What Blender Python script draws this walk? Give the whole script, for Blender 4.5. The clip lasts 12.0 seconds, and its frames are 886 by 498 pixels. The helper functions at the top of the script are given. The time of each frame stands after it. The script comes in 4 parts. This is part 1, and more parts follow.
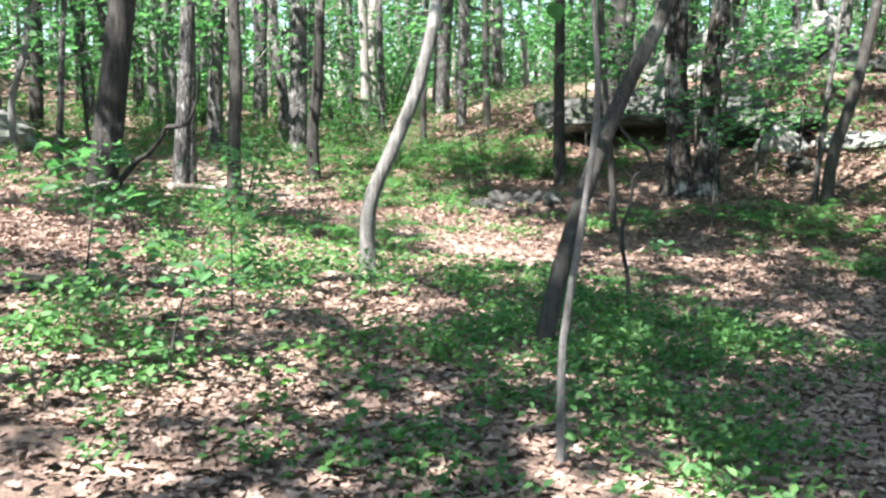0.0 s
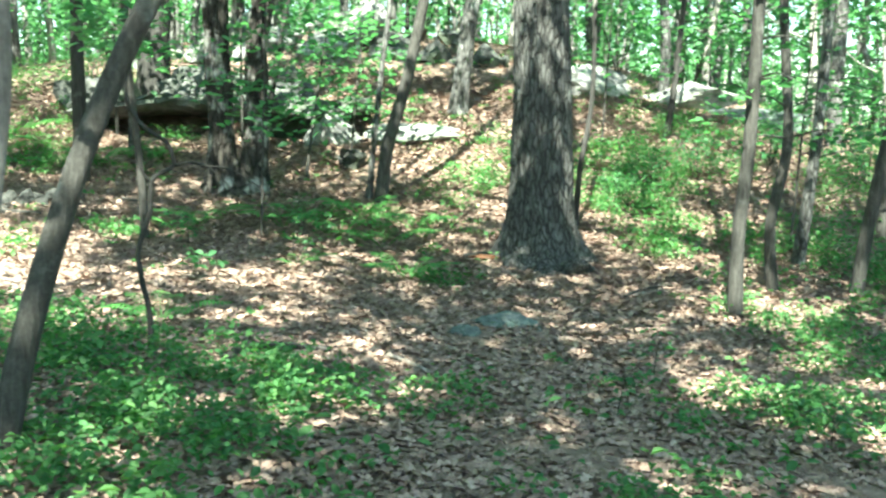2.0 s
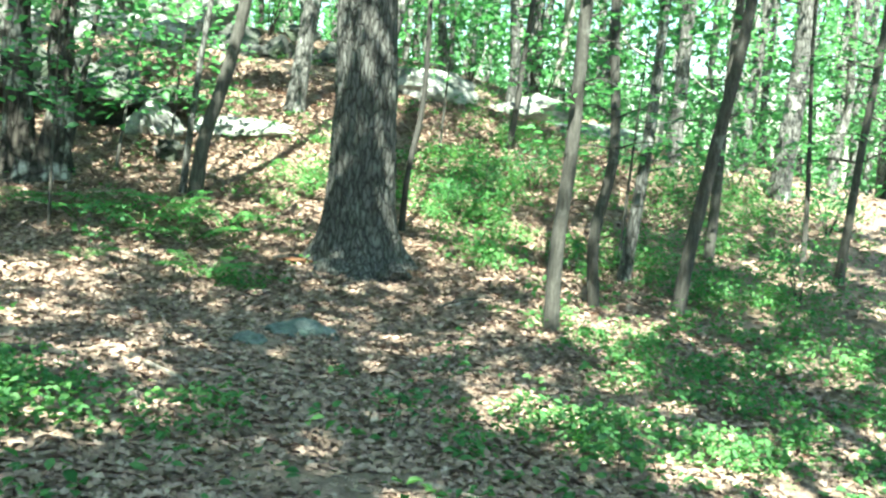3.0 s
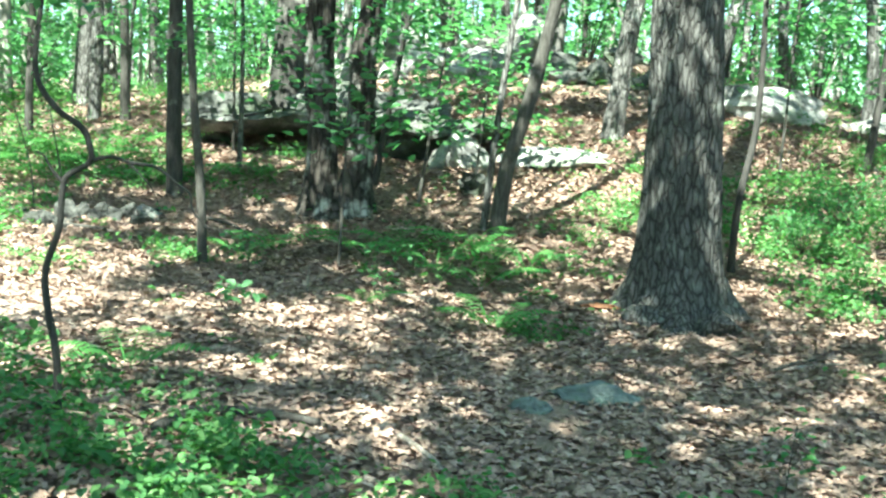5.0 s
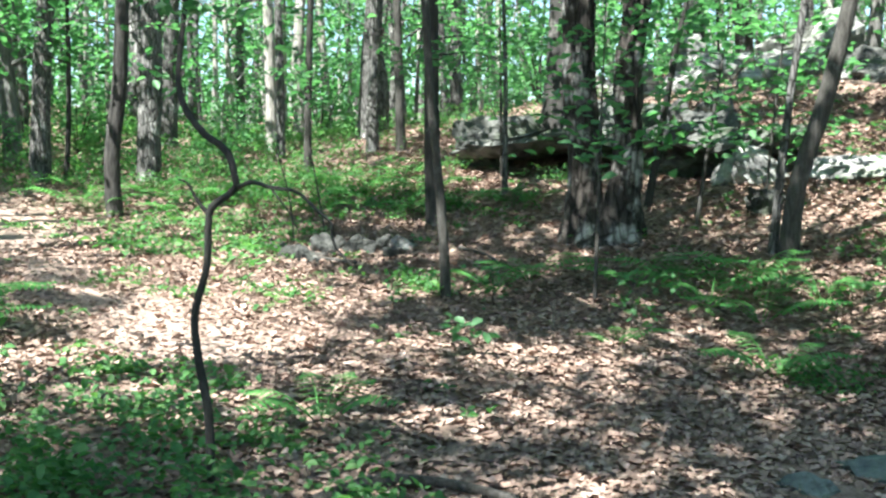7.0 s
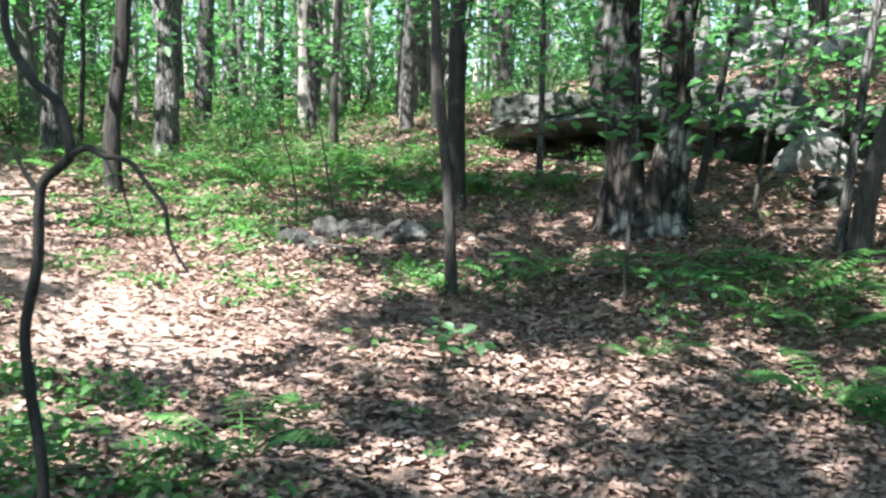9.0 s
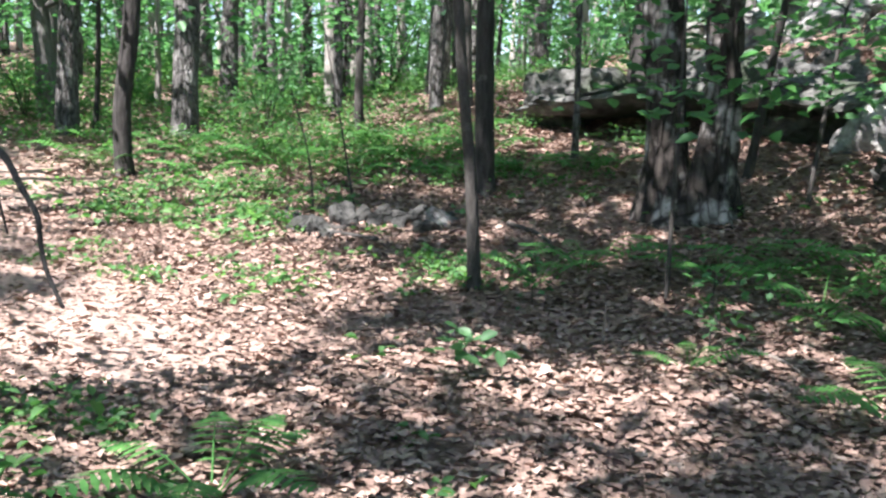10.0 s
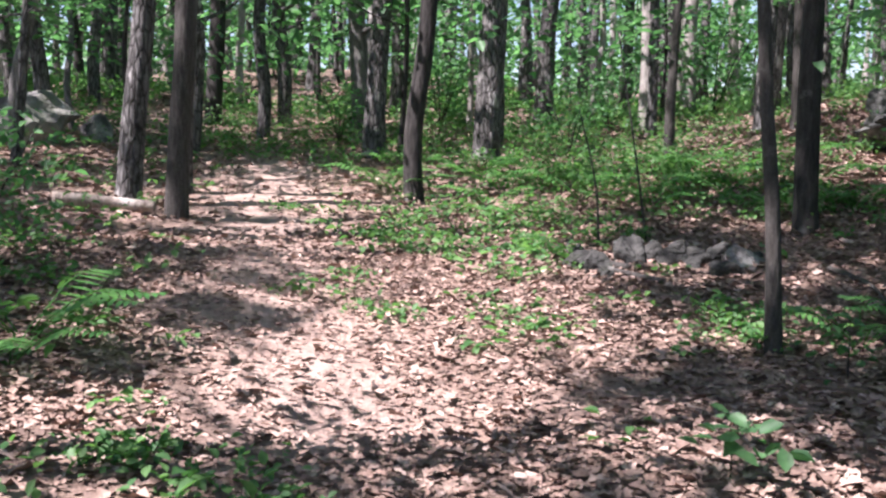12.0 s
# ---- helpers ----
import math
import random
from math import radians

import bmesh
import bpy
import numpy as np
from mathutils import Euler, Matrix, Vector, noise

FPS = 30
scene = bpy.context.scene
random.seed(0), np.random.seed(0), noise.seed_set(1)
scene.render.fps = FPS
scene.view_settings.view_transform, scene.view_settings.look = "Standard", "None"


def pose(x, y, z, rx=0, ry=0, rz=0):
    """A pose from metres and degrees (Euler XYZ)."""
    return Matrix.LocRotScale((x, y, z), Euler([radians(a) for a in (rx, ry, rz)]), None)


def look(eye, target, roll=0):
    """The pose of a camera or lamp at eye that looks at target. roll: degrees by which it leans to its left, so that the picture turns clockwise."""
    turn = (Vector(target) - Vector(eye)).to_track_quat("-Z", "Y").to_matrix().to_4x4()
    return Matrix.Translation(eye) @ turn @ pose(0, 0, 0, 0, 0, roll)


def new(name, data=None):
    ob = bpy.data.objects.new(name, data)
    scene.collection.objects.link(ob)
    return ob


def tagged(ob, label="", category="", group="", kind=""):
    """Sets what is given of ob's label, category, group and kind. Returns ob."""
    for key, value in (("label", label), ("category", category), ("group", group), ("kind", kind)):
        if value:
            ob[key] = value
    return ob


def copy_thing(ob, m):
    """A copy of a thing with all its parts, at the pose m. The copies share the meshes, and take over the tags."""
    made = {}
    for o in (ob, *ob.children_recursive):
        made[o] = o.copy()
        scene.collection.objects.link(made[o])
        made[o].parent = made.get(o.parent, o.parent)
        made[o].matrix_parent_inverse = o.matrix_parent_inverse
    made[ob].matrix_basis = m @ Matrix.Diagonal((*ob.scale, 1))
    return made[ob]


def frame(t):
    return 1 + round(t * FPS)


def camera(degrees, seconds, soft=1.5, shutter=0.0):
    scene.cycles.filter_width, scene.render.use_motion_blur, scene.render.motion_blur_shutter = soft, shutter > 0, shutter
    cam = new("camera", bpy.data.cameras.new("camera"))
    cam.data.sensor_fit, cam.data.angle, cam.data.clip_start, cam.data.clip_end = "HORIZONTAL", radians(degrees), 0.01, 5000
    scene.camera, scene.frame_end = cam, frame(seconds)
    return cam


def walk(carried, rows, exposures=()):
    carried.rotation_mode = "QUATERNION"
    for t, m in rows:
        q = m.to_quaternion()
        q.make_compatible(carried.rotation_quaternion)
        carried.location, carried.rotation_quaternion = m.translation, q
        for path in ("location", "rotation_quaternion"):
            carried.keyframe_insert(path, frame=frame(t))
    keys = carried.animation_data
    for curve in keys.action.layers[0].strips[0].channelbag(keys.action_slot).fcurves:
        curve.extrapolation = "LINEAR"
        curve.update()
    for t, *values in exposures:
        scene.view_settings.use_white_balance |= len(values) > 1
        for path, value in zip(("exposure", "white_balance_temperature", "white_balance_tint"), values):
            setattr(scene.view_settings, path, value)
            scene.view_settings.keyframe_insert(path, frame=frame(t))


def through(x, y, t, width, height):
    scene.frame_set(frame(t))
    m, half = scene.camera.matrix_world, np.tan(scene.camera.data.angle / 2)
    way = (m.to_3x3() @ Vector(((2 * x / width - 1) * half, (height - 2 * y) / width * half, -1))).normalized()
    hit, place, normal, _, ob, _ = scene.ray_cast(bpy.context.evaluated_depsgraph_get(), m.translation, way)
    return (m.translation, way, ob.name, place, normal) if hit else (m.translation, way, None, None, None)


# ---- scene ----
cam = camera(48.0, 12.0, soft=2.5, shutter=0.12)
PATH = [
    (0, look((-0.775, -11.966, 1.655), (-2.386, -8.337, 1.169), -0.94)),
    (0.5, look((-0.900, -11.512, 1.677), (-2.280, -7.787, 1.212), -2.23)),
    (1, look((-0.817, -11.062, 1.656), (-1.866, -7.228, 1.209), -3.73)),
    (1.5, look((-0.835, -10.532, 1.622), (-1.414, -6.603, 1.145), -0.41)),
    (2, look((-0.975, -10.115, 1.655), (-0.886, -6.153, 1.111), 0.62)),
    (2.5, look((-0.586, -9.743, 1.588), (-0.063, -5.819, 1.015), 1.41)),
    (2.7, look((-0.476, -9.638, 1.555), (0.165, -5.725, 1.031), 3.67)),
    (4.3, look((-0.097, -8.634, 1.438), (0.066, -4.660, 1.011), 1.82)),
    (4.5, look((-0.130, -8.478, 1.436), (-0.263, -4.506, 0.984), 0.88)),
    (5, look((-0.112, -8.097, 1.436), (-0.829, -4.183, 1.027), 2.10)),
    (5.5, look((0.000, -7.810, 1.405), (-0.901, -3.929, 1.053), -0.05)),
    (6, look((0.057, -7.578, 1.422), (-1.148, -3.778, 1.090), -1.02)),
    (6.5, look((0.089, -7.310, 1.420), (-1.556, -3.677, 1.108), 0.64)),
    (7, look((0.036, -6.986, 1.375), (-1.850, -3.473, 1.057), -0.73)),
    (7.2, look((0.067, -6.838, 1.383), (-1.864, -3.353, 1.025), -1.07)),
    (8.8, look((-0.131, -5.948, 1.335), (-2.330, -2.627, 0.963), -1.39)),
    (9, look((-0.132, -5.778, 1.330), (-2.239, -2.400, 0.944), 0.34)),
    (9.5, look((-0.218, -5.432, 1.309), (-2.200, -1.991, 0.827), 2.26)),
    (10, look((-0.400, -5.147, 1.347), (-2.630, -1.861, 0.875), 0.28)),
    (10.5, look((-0.435, -4.904, 1.319), (-3.032, -1.912, 0.770), 0.87)),
    (11, look((-0.494, -4.686, 1.406), (-3.266, -1.832, 0.996), 1.30)),
    (11.5, look((-0.696, -4.387, 1.372), (-3.855, -1.955, 1.043), 0.53)),
    (12, look((-0.746, -4.199, 1.351), (-3.934, -1.814, 0.965), 0.53)),
]
walk(cam, PATH, exposures=[(0.0, 2.36, 6200, 11), (2.5, 3.08, 6250, -14), (5.5, 2.93, 6050, -10), (7.2, 2.38, 6000, 5), (9.0, 2.35, 6050, 12), (12.0, 1.74, 6100, 28)])

# ---- light ----
SUN_FROM = Vector((-0.18, -0.90, 1.40)).normalized()   # the way towards the sun
world = bpy.data.worlds.new("sky")
scene.world = world
world.use_nodes = True
wn = world.node_tree
sky = wn.nodes.new("ShaderNodeTexSky")
sky.sky_type = "NISHITA"
sky.sun_disc = False
sky.sun_elevation = math.asin(SUN_FROM.z)
sky.sun_rotation = math.atan2(SUN_FROM.x, SUN_FROM.y)
wn.nodes["Background"].inputs["Strength"].default_value = 0.065
wn.links.new(sky.outputs[0], wn.nodes["Background"].inputs["Color"])
sun_data = bpy.data.lights.new("sun", "SUN")
sun_data.energy = 5.0
sun_data.angle = radians(0.55)
sun_data.color = (1.0, 0.935, 0.85)
sun = new("sun", sun_data)
sun.matrix_world = look((0, 0, 40), Vector((0, 0, 40)) - SUN_FROM)


# ---- ground form ----
def ground_z(x, y):
    """The height of the forest floor: a gentle slope with swells and a knoll."""
    x, y = np.asarray(x, float), np.asarray(y, float)
    z = 0.847 - 0.083 * 34 * np.tanh(x / 34) + 0.045 * 40 * np.tanh(y / 40)
    z += 0.8 * np.exp(-((x + 24) ** 2 + (y - 10) ** 2) / 50.0)
    z += 0.180 * np.exp(-((x - -16) ** 2 + (y - -6) ** 2) / 72.0)
    z += 0.061 * np.exp(-((x - -16) ** 2 + (y - 2) ** 2) / 72.0)
    z += -0.503 * np.exp(-((x - -16) ** 2 + (y - 10) ** 2) / 72.0)
    z += -0.453 * np.exp(-((x - -16) ** 2 + (y - 18) ** 2) / 72.0)
    z += 0.209 * np.exp(-((x - -9) ** 2 + (y - -6) ** 2) / 72.0)
    z += -0.709 * np.exp(-((x - -9) ** 2 + (y - 2) ** 2) / 72.0)
    z += 0.150 * np.exp(-((x - -9) ** 2 + (y - 10) ** 2) / 72.0)
    z += 0.200 * np.exp(-((x - -9) ** 2 + (y - 18) ** 2) / 72.0)
    z += -0.038 * np.exp(-((x - -2) ** 2 + (y - -6) ** 2) / 72.0)
    z += -0.759 * np.exp(-((x - -2) ** 2 + (y - 2) ** 2) / 72.0)
    z += 1.117 * np.exp(-((x - -2) ** 2 + (y - 10) ** 2) / 72.0)
    z += 0.930 * np.exp(-((x - -2) ** 2 + (y - 18) ** 2) / 72.0)
    z += -0.484 * np.exp(-((x - 5) ** 2 + (y - -6) ** 2) / 72.0)
    z += -0.251 * np.exp(-((x - 5) ** 2 + (y - 2) ** 2) / 72.0)
    z += 0.442 * np.exp(-((x - 5) ** 2 + (y - 10) ** 2) / 72.0)
    z += 0.314 * np.exp(-((x - 5) ** 2 + (y - 18) ** 2) / 72.0)
    z -= 0.38 * np.exp(-(((x + 4.95) / 0.8) ** 2 + ((y - 5.8) / 0.55) ** 2))      # the hollow under the rock slab
    z -= 0.22 * np.exp(-(((x + 2.9) / 0.6) ** 2 + ((y - 5.5) / 0.4) ** 2))
    return z


def gz(x, y):
    return float(ground_z(x, y))

# ---- materials ----
def material(name):
    m = bpy.data.materials.new(name)
    m.use_nodes = True
    nt = m.node_tree
    nt.nodes.clear()
    out = nt.nodes.new("ShaderNodeOutputMaterial")
    return m, nt, out


def ramp(nt, fac, stops):
    r = nt.nodes.new("ShaderNodeValToRGB")
    els = r.color_ramp.elements
    while len(els) < len(stops):
        els.new(0.5)
    for e, (p, c) in zip(els, stops):
        e.position, e.color = p, (*c, 1)
    nt.links.new(fac, r.inputs[0])
    return r.outputs[0]


def noise_tex(nt, scale, detail=4.0, stretch=None, rough=0.55):
    co = nt.nodes.new("ShaderNodeTexCoord").outputs["Object"]
    if stretch:
        mp = nt.nodes.new("ShaderNodeMapping")
        mp.inputs["Scale"].default_value = stretch
        nt.links.new(co, mp.inputs["Vector"])
        co = mp.outputs[0]
    n = nt.nodes.new("ShaderNodeTexNoise")
    n.inputs["Scale"].default_value, n.inputs["Detail"].default_value = scale, detail
    n.inputs["Roughness"].default_value = rough
    nt.links.new(co, n.inputs["Vector"])
    return n.outputs[0]


def mixed(nt, fac, a, b, mode="MIX"):
    m = nt.nodes.new("ShaderNodeMix")
    m.data_type, m.blend_type = "RGBA", mode
    for v, k in ((fac, 0), (a, 6), (b, 7)):
        if hasattr(v, "links"):
            nt.links.new(v, m.inputs[k])
        else:
            m.inputs[k].default_value = v if k == 0 else (*v, 1)
    return m.outputs[2]


def surface(nt, out, color, rough, bump=None, strength=0.4, distance=0.01):
    p = nt.nodes.new("ShaderNodeBsdfPrincipled")
    nt.links.new(color, p.inputs["Base Color"])
    p.inputs["Roughness"].default_value = rough
    p.inputs["Specular IOR Level"].default_value = 0.3
    if bump is not None:
        b = nt.nodes.new("ShaderNodeBump")
        b.inputs["Strength"].default_value, b.inputs["Distance"].default_value = strength, distance
        nt.links.new(bump, b.inputs["Height"])
        nt.links.new(b.outputs[0], p.inputs["Normal"])
    nt.links.new(p.outputs[0], out.inputs[0])
    return p


def bark(name, dark, light, patch, amount, scale=9.0, plates=0.0):
    """Bark: fine vertical grain, patches of another tone for lichen and painted sun flecks, and, where plates is set,
    dark cracks between long plates.
    """
    m, nt, out = material(name)
    grain = noise_tex(nt, scale * 2.2, 6, (1, 1, 0.22))
    blotch = noise_tex(nt, 3.2, 5)
    base = ramp(nt, grain, [(0.3, dark), (0.68, light)])
    mask = ramp(nt, blotch, [(0.60 - amount, (0, 0, 0)), (0.68 - amount * 0.6, (1, 1, 1))])
    col = mixed(nt, mask, base, patch)
    fine = ramp(nt, noise_tex(nt, 60, 3), [(0.3, (0.72, 0.72, 0.72)), (0.7, (1.1, 1.1, 1.1))])
    col = mixed(nt, 1.0, col, fine, "MULTIPLY")
    height = grain
    if plates:
        co = nt.nodes.new("ShaderNodeTexCoord").outputs["Object"]
        wob = nt.nodes.new("ShaderNodeTexNoise")
        wob.inputs["Scale"].default_value = 7.0
        nt.links.new(co, wob.inputs["Vector"])
        shift = nt.nodes.new("ShaderNodeVectorMath")
        shift.operation = "MULTIPLY_ADD"
        nt.links.new(wob.outputs["Color"], shift.inputs[0])
        shift.inputs[1].default_value = (0.05, 0.05, 0.16)
        nt.links.new(co, shift.inputs[2])
        mp = nt.nodes.new("ShaderNodeMapping")
        mp.inputs["Scale"].default_value = (plates, plates, plates * 0.24)
        nt.links.new(shift.outputs[0], mp.inputs["Vector"])
        vor = nt.nodes.new("ShaderNodeTexVoronoi")
        vor.feature = "DISTANCE_TO_EDGE"
        vor.inputs["Scale"].default_value = 1.0
        nt.links.new(mp.outputs[0], vor.inputs["Vector"])
        crack = ramp(nt, vor.outputs["Distance"], [(0.0, (0.2, 0.19, 0.18)), (0.10, (0.7, 0.7, 0.7)), (0.26, (1, 1, 1))])
        col = mixed(nt, 1.0, col, crack, "MULTIPLY")
        height = mixed(nt, 0.35, crack, ramp(nt, grain, [(0, (0, 0, 0)), (1, (1, 1, 1))]))
    surface(nt, out, col, 0.9, height, 0.8, 0.03)
    return m


def leaf_material(name, lo, mid, hi, through, share=0.45, gloss=0.12):
    """A leaf that lets light through; each leaf has a tone of its own."""
    m, nt, out = material(name)
    geo = nt.nodes.new("ShaderNodeNewGeometry")
    col = ramp(nt, geo.outputs["Random Per Island"], [(0.0, lo), (0.5, mid), (1.0, hi)])
    fine = ramp(nt, noise_tex(nt, 25, 3), [(0.3, (0.8, 0.8, 0.8)), (0.7, (1.15, 1.15, 1.1))])
    col = mixed(nt, 1.0, col, fine, "MULTIPLY")
    p = nt.nodes.new("ShaderNodeBsdfPrincipled")
    p.inputs["Roughness"].default_value = 0.5
    p.inputs["Specular IOR Level"].default_value = gloss * 2
    nt.links.new(col, p.inputs["Base Color"])
    tr = nt.nodes.new("ShaderNodeBsdfTranslucent")
    nt.links.new(mixed(nt, 1.0, col, through, "MULTIPLY"), tr.inputs["Color"])
    mx = nt.nodes.new("ShaderNodeMixShader")
    mx.inputs[0].default_value = share
    nt.links.new(p.outputs[0], mx.inputs[1])
    nt.links.new(tr.outputs[0], mx.inputs[2])
    nt.links.new(mx.outputs[0], out.inputs[0])
    return m


def ground_material():
    m, nt, out = material("forest_floor")
    big, mid, fine = noise_tex(nt, 0.8, 5), noise_tex(nt, 9, 6), noise_tex(nt, 55, 4)
    humus = ramp(nt, mid, [(0.25, (0.15, 0.108, 0.09)), (0.5, (0.26, 0.188, 0.155)), (0.72, (0.37, 0.278, 0.232))])
    soil = ramp(nt, mid, [(0.25, (0.31, 0.232, 0.202)), (0.7, (0.45, 0.352, 0.312))])
    att = nt.nodes.new("ShaderNodeAttribute")
    att.attribute_name = "bare"
    col = mixed(nt, att.outputs["Fac"], humus, soil)
    tint = ramp(nt, big, [(0.35, (0.75, 0.75, 0.72)), (0.65, (1.1, 1.06, 1.0))])
    col = mixed(nt, 1.0, col, tint, "MULTIPLY")
    speck = ramp(nt, fine, [(0.3, (0.6, 0.6, 0.6)), (0.7, (1.2, 1.2, 1.2))])
    col = mixed(nt, 1.0, col, speck, "MULTIPLY")
    surface(nt, out, col, 0.95, fine, 0.8, 0.02)
    return m


def litter_material():
    m, nt, out = material("dry_oak_leaves")
    geo = nt.nodes.new("ShaderNodeNewGeometry")
    col = ramp(nt, geo.outputs["Random Per Island"], [(0.0, (0.13, 0.092, 0.073)), (0.3, (0.23, 0.160, 0.128)), (0.6, (0.32, 0.222, 0.178)),
                                                     (0.87, (0.42, 0.305, 0.25)), (1.0, (0.49, 0.38, 0.32))])
    fine = ramp(nt, noise_tex(nt, 45, 4), [(0.3, (0.7, 0.7, 0.7)), (0.7, (1.15, 1.15, 1.15))])
    col = mixed(nt, 1.0, col, fine, "MULTIPLY")
    surface(nt, out, col, 0.75)
    return m


def rock_material(name, dark, light, moss):
    m, nt, out = material(name)
    grain, blot, big = noise_tex(nt, 22, 6), noise_tex(nt, 4, 6), noise_tex(nt, 1.3, 4)
    col = ramp(nt, blot, [(0.38, dark), (0.58, light)])
    speck = ramp(nt, grain, [(0.3, (0.65, 0.65, 0.66)), (0.7, (1.15, 1.15, 1.12))])
    col = mixed(nt, 1.0, col, speck, "MULTIPLY")
    mask = ramp(nt, big, [(0.5, (0, 0, 0)), (0.62, (0.8, 0.8, 0.8))])
    col = mixed(nt, mask, col, moss)
    surface(nt, out, col, 0.9, mixed(nt, 0.5, ramp(nt, grain, [(0, (0, 0, 0)), (1, (1, 1, 1))]), ramp(nt, blot, [(0, (0, 0, 0)), (1, (1, 1, 1))])), 1.0, 0.06)
    return m


GROUND = ground_material()
LITTER = litter_material()
OAK_BARK = bark("grey_oak_bark", (0.05, 0.049, 0.047), (0.155, 0.152, 0.146), (0.175, 0.178, 0.165), 0.0, 12, 22)
# the pale patches stand in for sun flecks on the twin trunks
SHAGGY_FLECKED_BARK = bark("sun_flecked_dark_bark", (0.022, 0.019, 0.017), (0.085, 0.074, 0.064), (0.44, 0.42, 0.39), 0.09, 10, 12)
BROWN_BARK = bark("brown_sapling_bark", (0.035, 0.033, 0.029), (0.085, 0.080, 0.073), (0.16, 0.162, 0.148), 0.0, 18)
GREY_BARK = bark("smooth_grey_bark", (0.065, 0.063, 0.06), (0.21, 0.205, 0.197), (0.42, 0.412, 0.395), 0.05, 10, 22)
LIGHT_BARK = bark("light_grey_bark", (0.085, 0.082, 0.077), (0.22, 0.214, 0.203), (0.42, 0.41, 0.39), 0.02, 12)
# lighter bark for far trunks, with sunlight worked into the tone
PALE_BARK = bark("pale_sunlit_bark", (0.19, 0.175, 0.16), (0.38, 0.36, 0.33), (0.46, 0.445, 0.415), 0.05, 14)
DARK_BARK = bark("near_black_bark", (0.018, 0.017, 0.016), (0.06, 0.056, 0.052), (0.22, 0.21, 0.195), 0.0, 12)
DEAD_WOOD = bark("weathered_dead_wood", (0.16, 0.13, 0.105), (0.40, 0.35, 0.30), (0.48, 0.45, 0.41), 0.04, 14)
CANOPY = leaf_material("canopy_leaf", (0.05, 0.09, 0.035), (0.075, 0.135, 0.052), (0.11, 0.185, 0.075), (1.5, 1.75, 1.05), 0.5, 0.22)
MAPLE = leaf_material("bright_understory_leaf", (0.052, 0.135, 0.06), (0.082, 0.195, 0.085), (0.12, 0.26, 0.115), (1.4, 1.7, 1.1), 0.5, 0.22)
SHRUB = leaf_material("low_shrub_leaf", (0.055, 0.145, 0.055), (0.09, 0.20, 0.075), (0.14, 0.265, 0.10), (1.4, 1.7, 0.9), 0.4)
FERN = leaf_material("fern_frond", (0.05, 0.16, 0.045), (0.075, 0.21, 0.06), (0.10, 0.25, 0.07), (1.4, 1.6, 0.8), 0.4)
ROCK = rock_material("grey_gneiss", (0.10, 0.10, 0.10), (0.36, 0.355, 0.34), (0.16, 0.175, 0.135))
# mossy stone whose dark tone also takes in the shade it lies in
ROCK_MOSSY_SHADED = rock_material("mossy_shaded_rock", (0.035, 0.037, 0.036), (0.125, 0.127, 0.118), (0.045, 0.06, 0.035))
ROCK_BLUE = rock_material("blue_grey_stone", (0.09, 0.108, 0.104), (0.19, 0.22, 0.21), (0.11, 0.15, 0.11))
# darker copy for the low heap, with more shade in its tone
ROCK_DARK = rock_material("shaded_lichen_rock", (0.02, 0.021, 0.02), (0.075, 0.076, 0.07), (0.035, 0.045, 0.028))
ROTTEN = bark("rotten_orange_wood", (0.07, 0.034, 0.018), (0.17, 0.08, 0.04), (0.12, 0.06, 0.032), 0.0, 10)


# ---- mesh helpers ----
def mesh_from(name, verts, faces, mat, smooth=True):
    me = bpy.data.meshes.new(name)
    me.from_pydata([tuple(v) for v in verts], [], faces)
    me.materials.append(mat)
    if smooth:
        me.polygons.foreach_set("use_smooth", [True] * len(me.polygons))
    me.update()
    return me


def mesh_uniform(name, verts, faces, mat, smooth=False):
    """A mesh from arrays in which every face has the same number of corners."""
    verts, faces = np.asarray(verts, np.float32), np.asarray(faces, np.int32)
    me = bpy.data.meshes.new(name)
    me.vertices.add(len(verts))
    me.vertices.foreach_set("co", verts.ravel())
    me.loops.add(faces.size)
    me.loops.foreach_set("vertex_index", faces.ravel())
    me.polygons.add(len(faces))
    me.polygons.foreach_set("loop_start", np.arange(len(faces), dtype=np.int32) * faces.shape[1])
    me.materials.append(mat)
    me.update(calc_edges=True)
    me.validate()
    if smooth:
        me.polygons.foreach_set("use_smooth", np.ones(len(faces), bool))
    return me


def child(name, me, parent, label=""):
    ob = new(name, me)
    ob.parent = parent
    if label:
        ob["label"] = label
    return ob


def thing(name, x, y, z, label, category, group=""):
    ob = new(name)
    ob.empty_display_size = 0.2
    ob.location = (x, y, z)
    return tagged(ob, label, category, group)


def smooth_line(points, steps):
    """A Catmull-Rom line through a few points."""
    p = [Vector(q) for q in points]
    p = [p[0] * 2 - p[1]] + p + [p[-1] * 2 - p[-2]]
    out = []
    for i in range(1, len(p) - 2):
        for s in range(steps):
            t = s / steps
            a, b, c, d = p[i - 1], p[i], p[i + 1], p[i + 2]
            out.append(0.5 * (2 * b + (c - a) * t + (2 * a - 5 * b + 4 * c - d) * t * t + (3 * b - a - 3 * c + d) * t ** 3))
    out.append(p[-2])
    return out


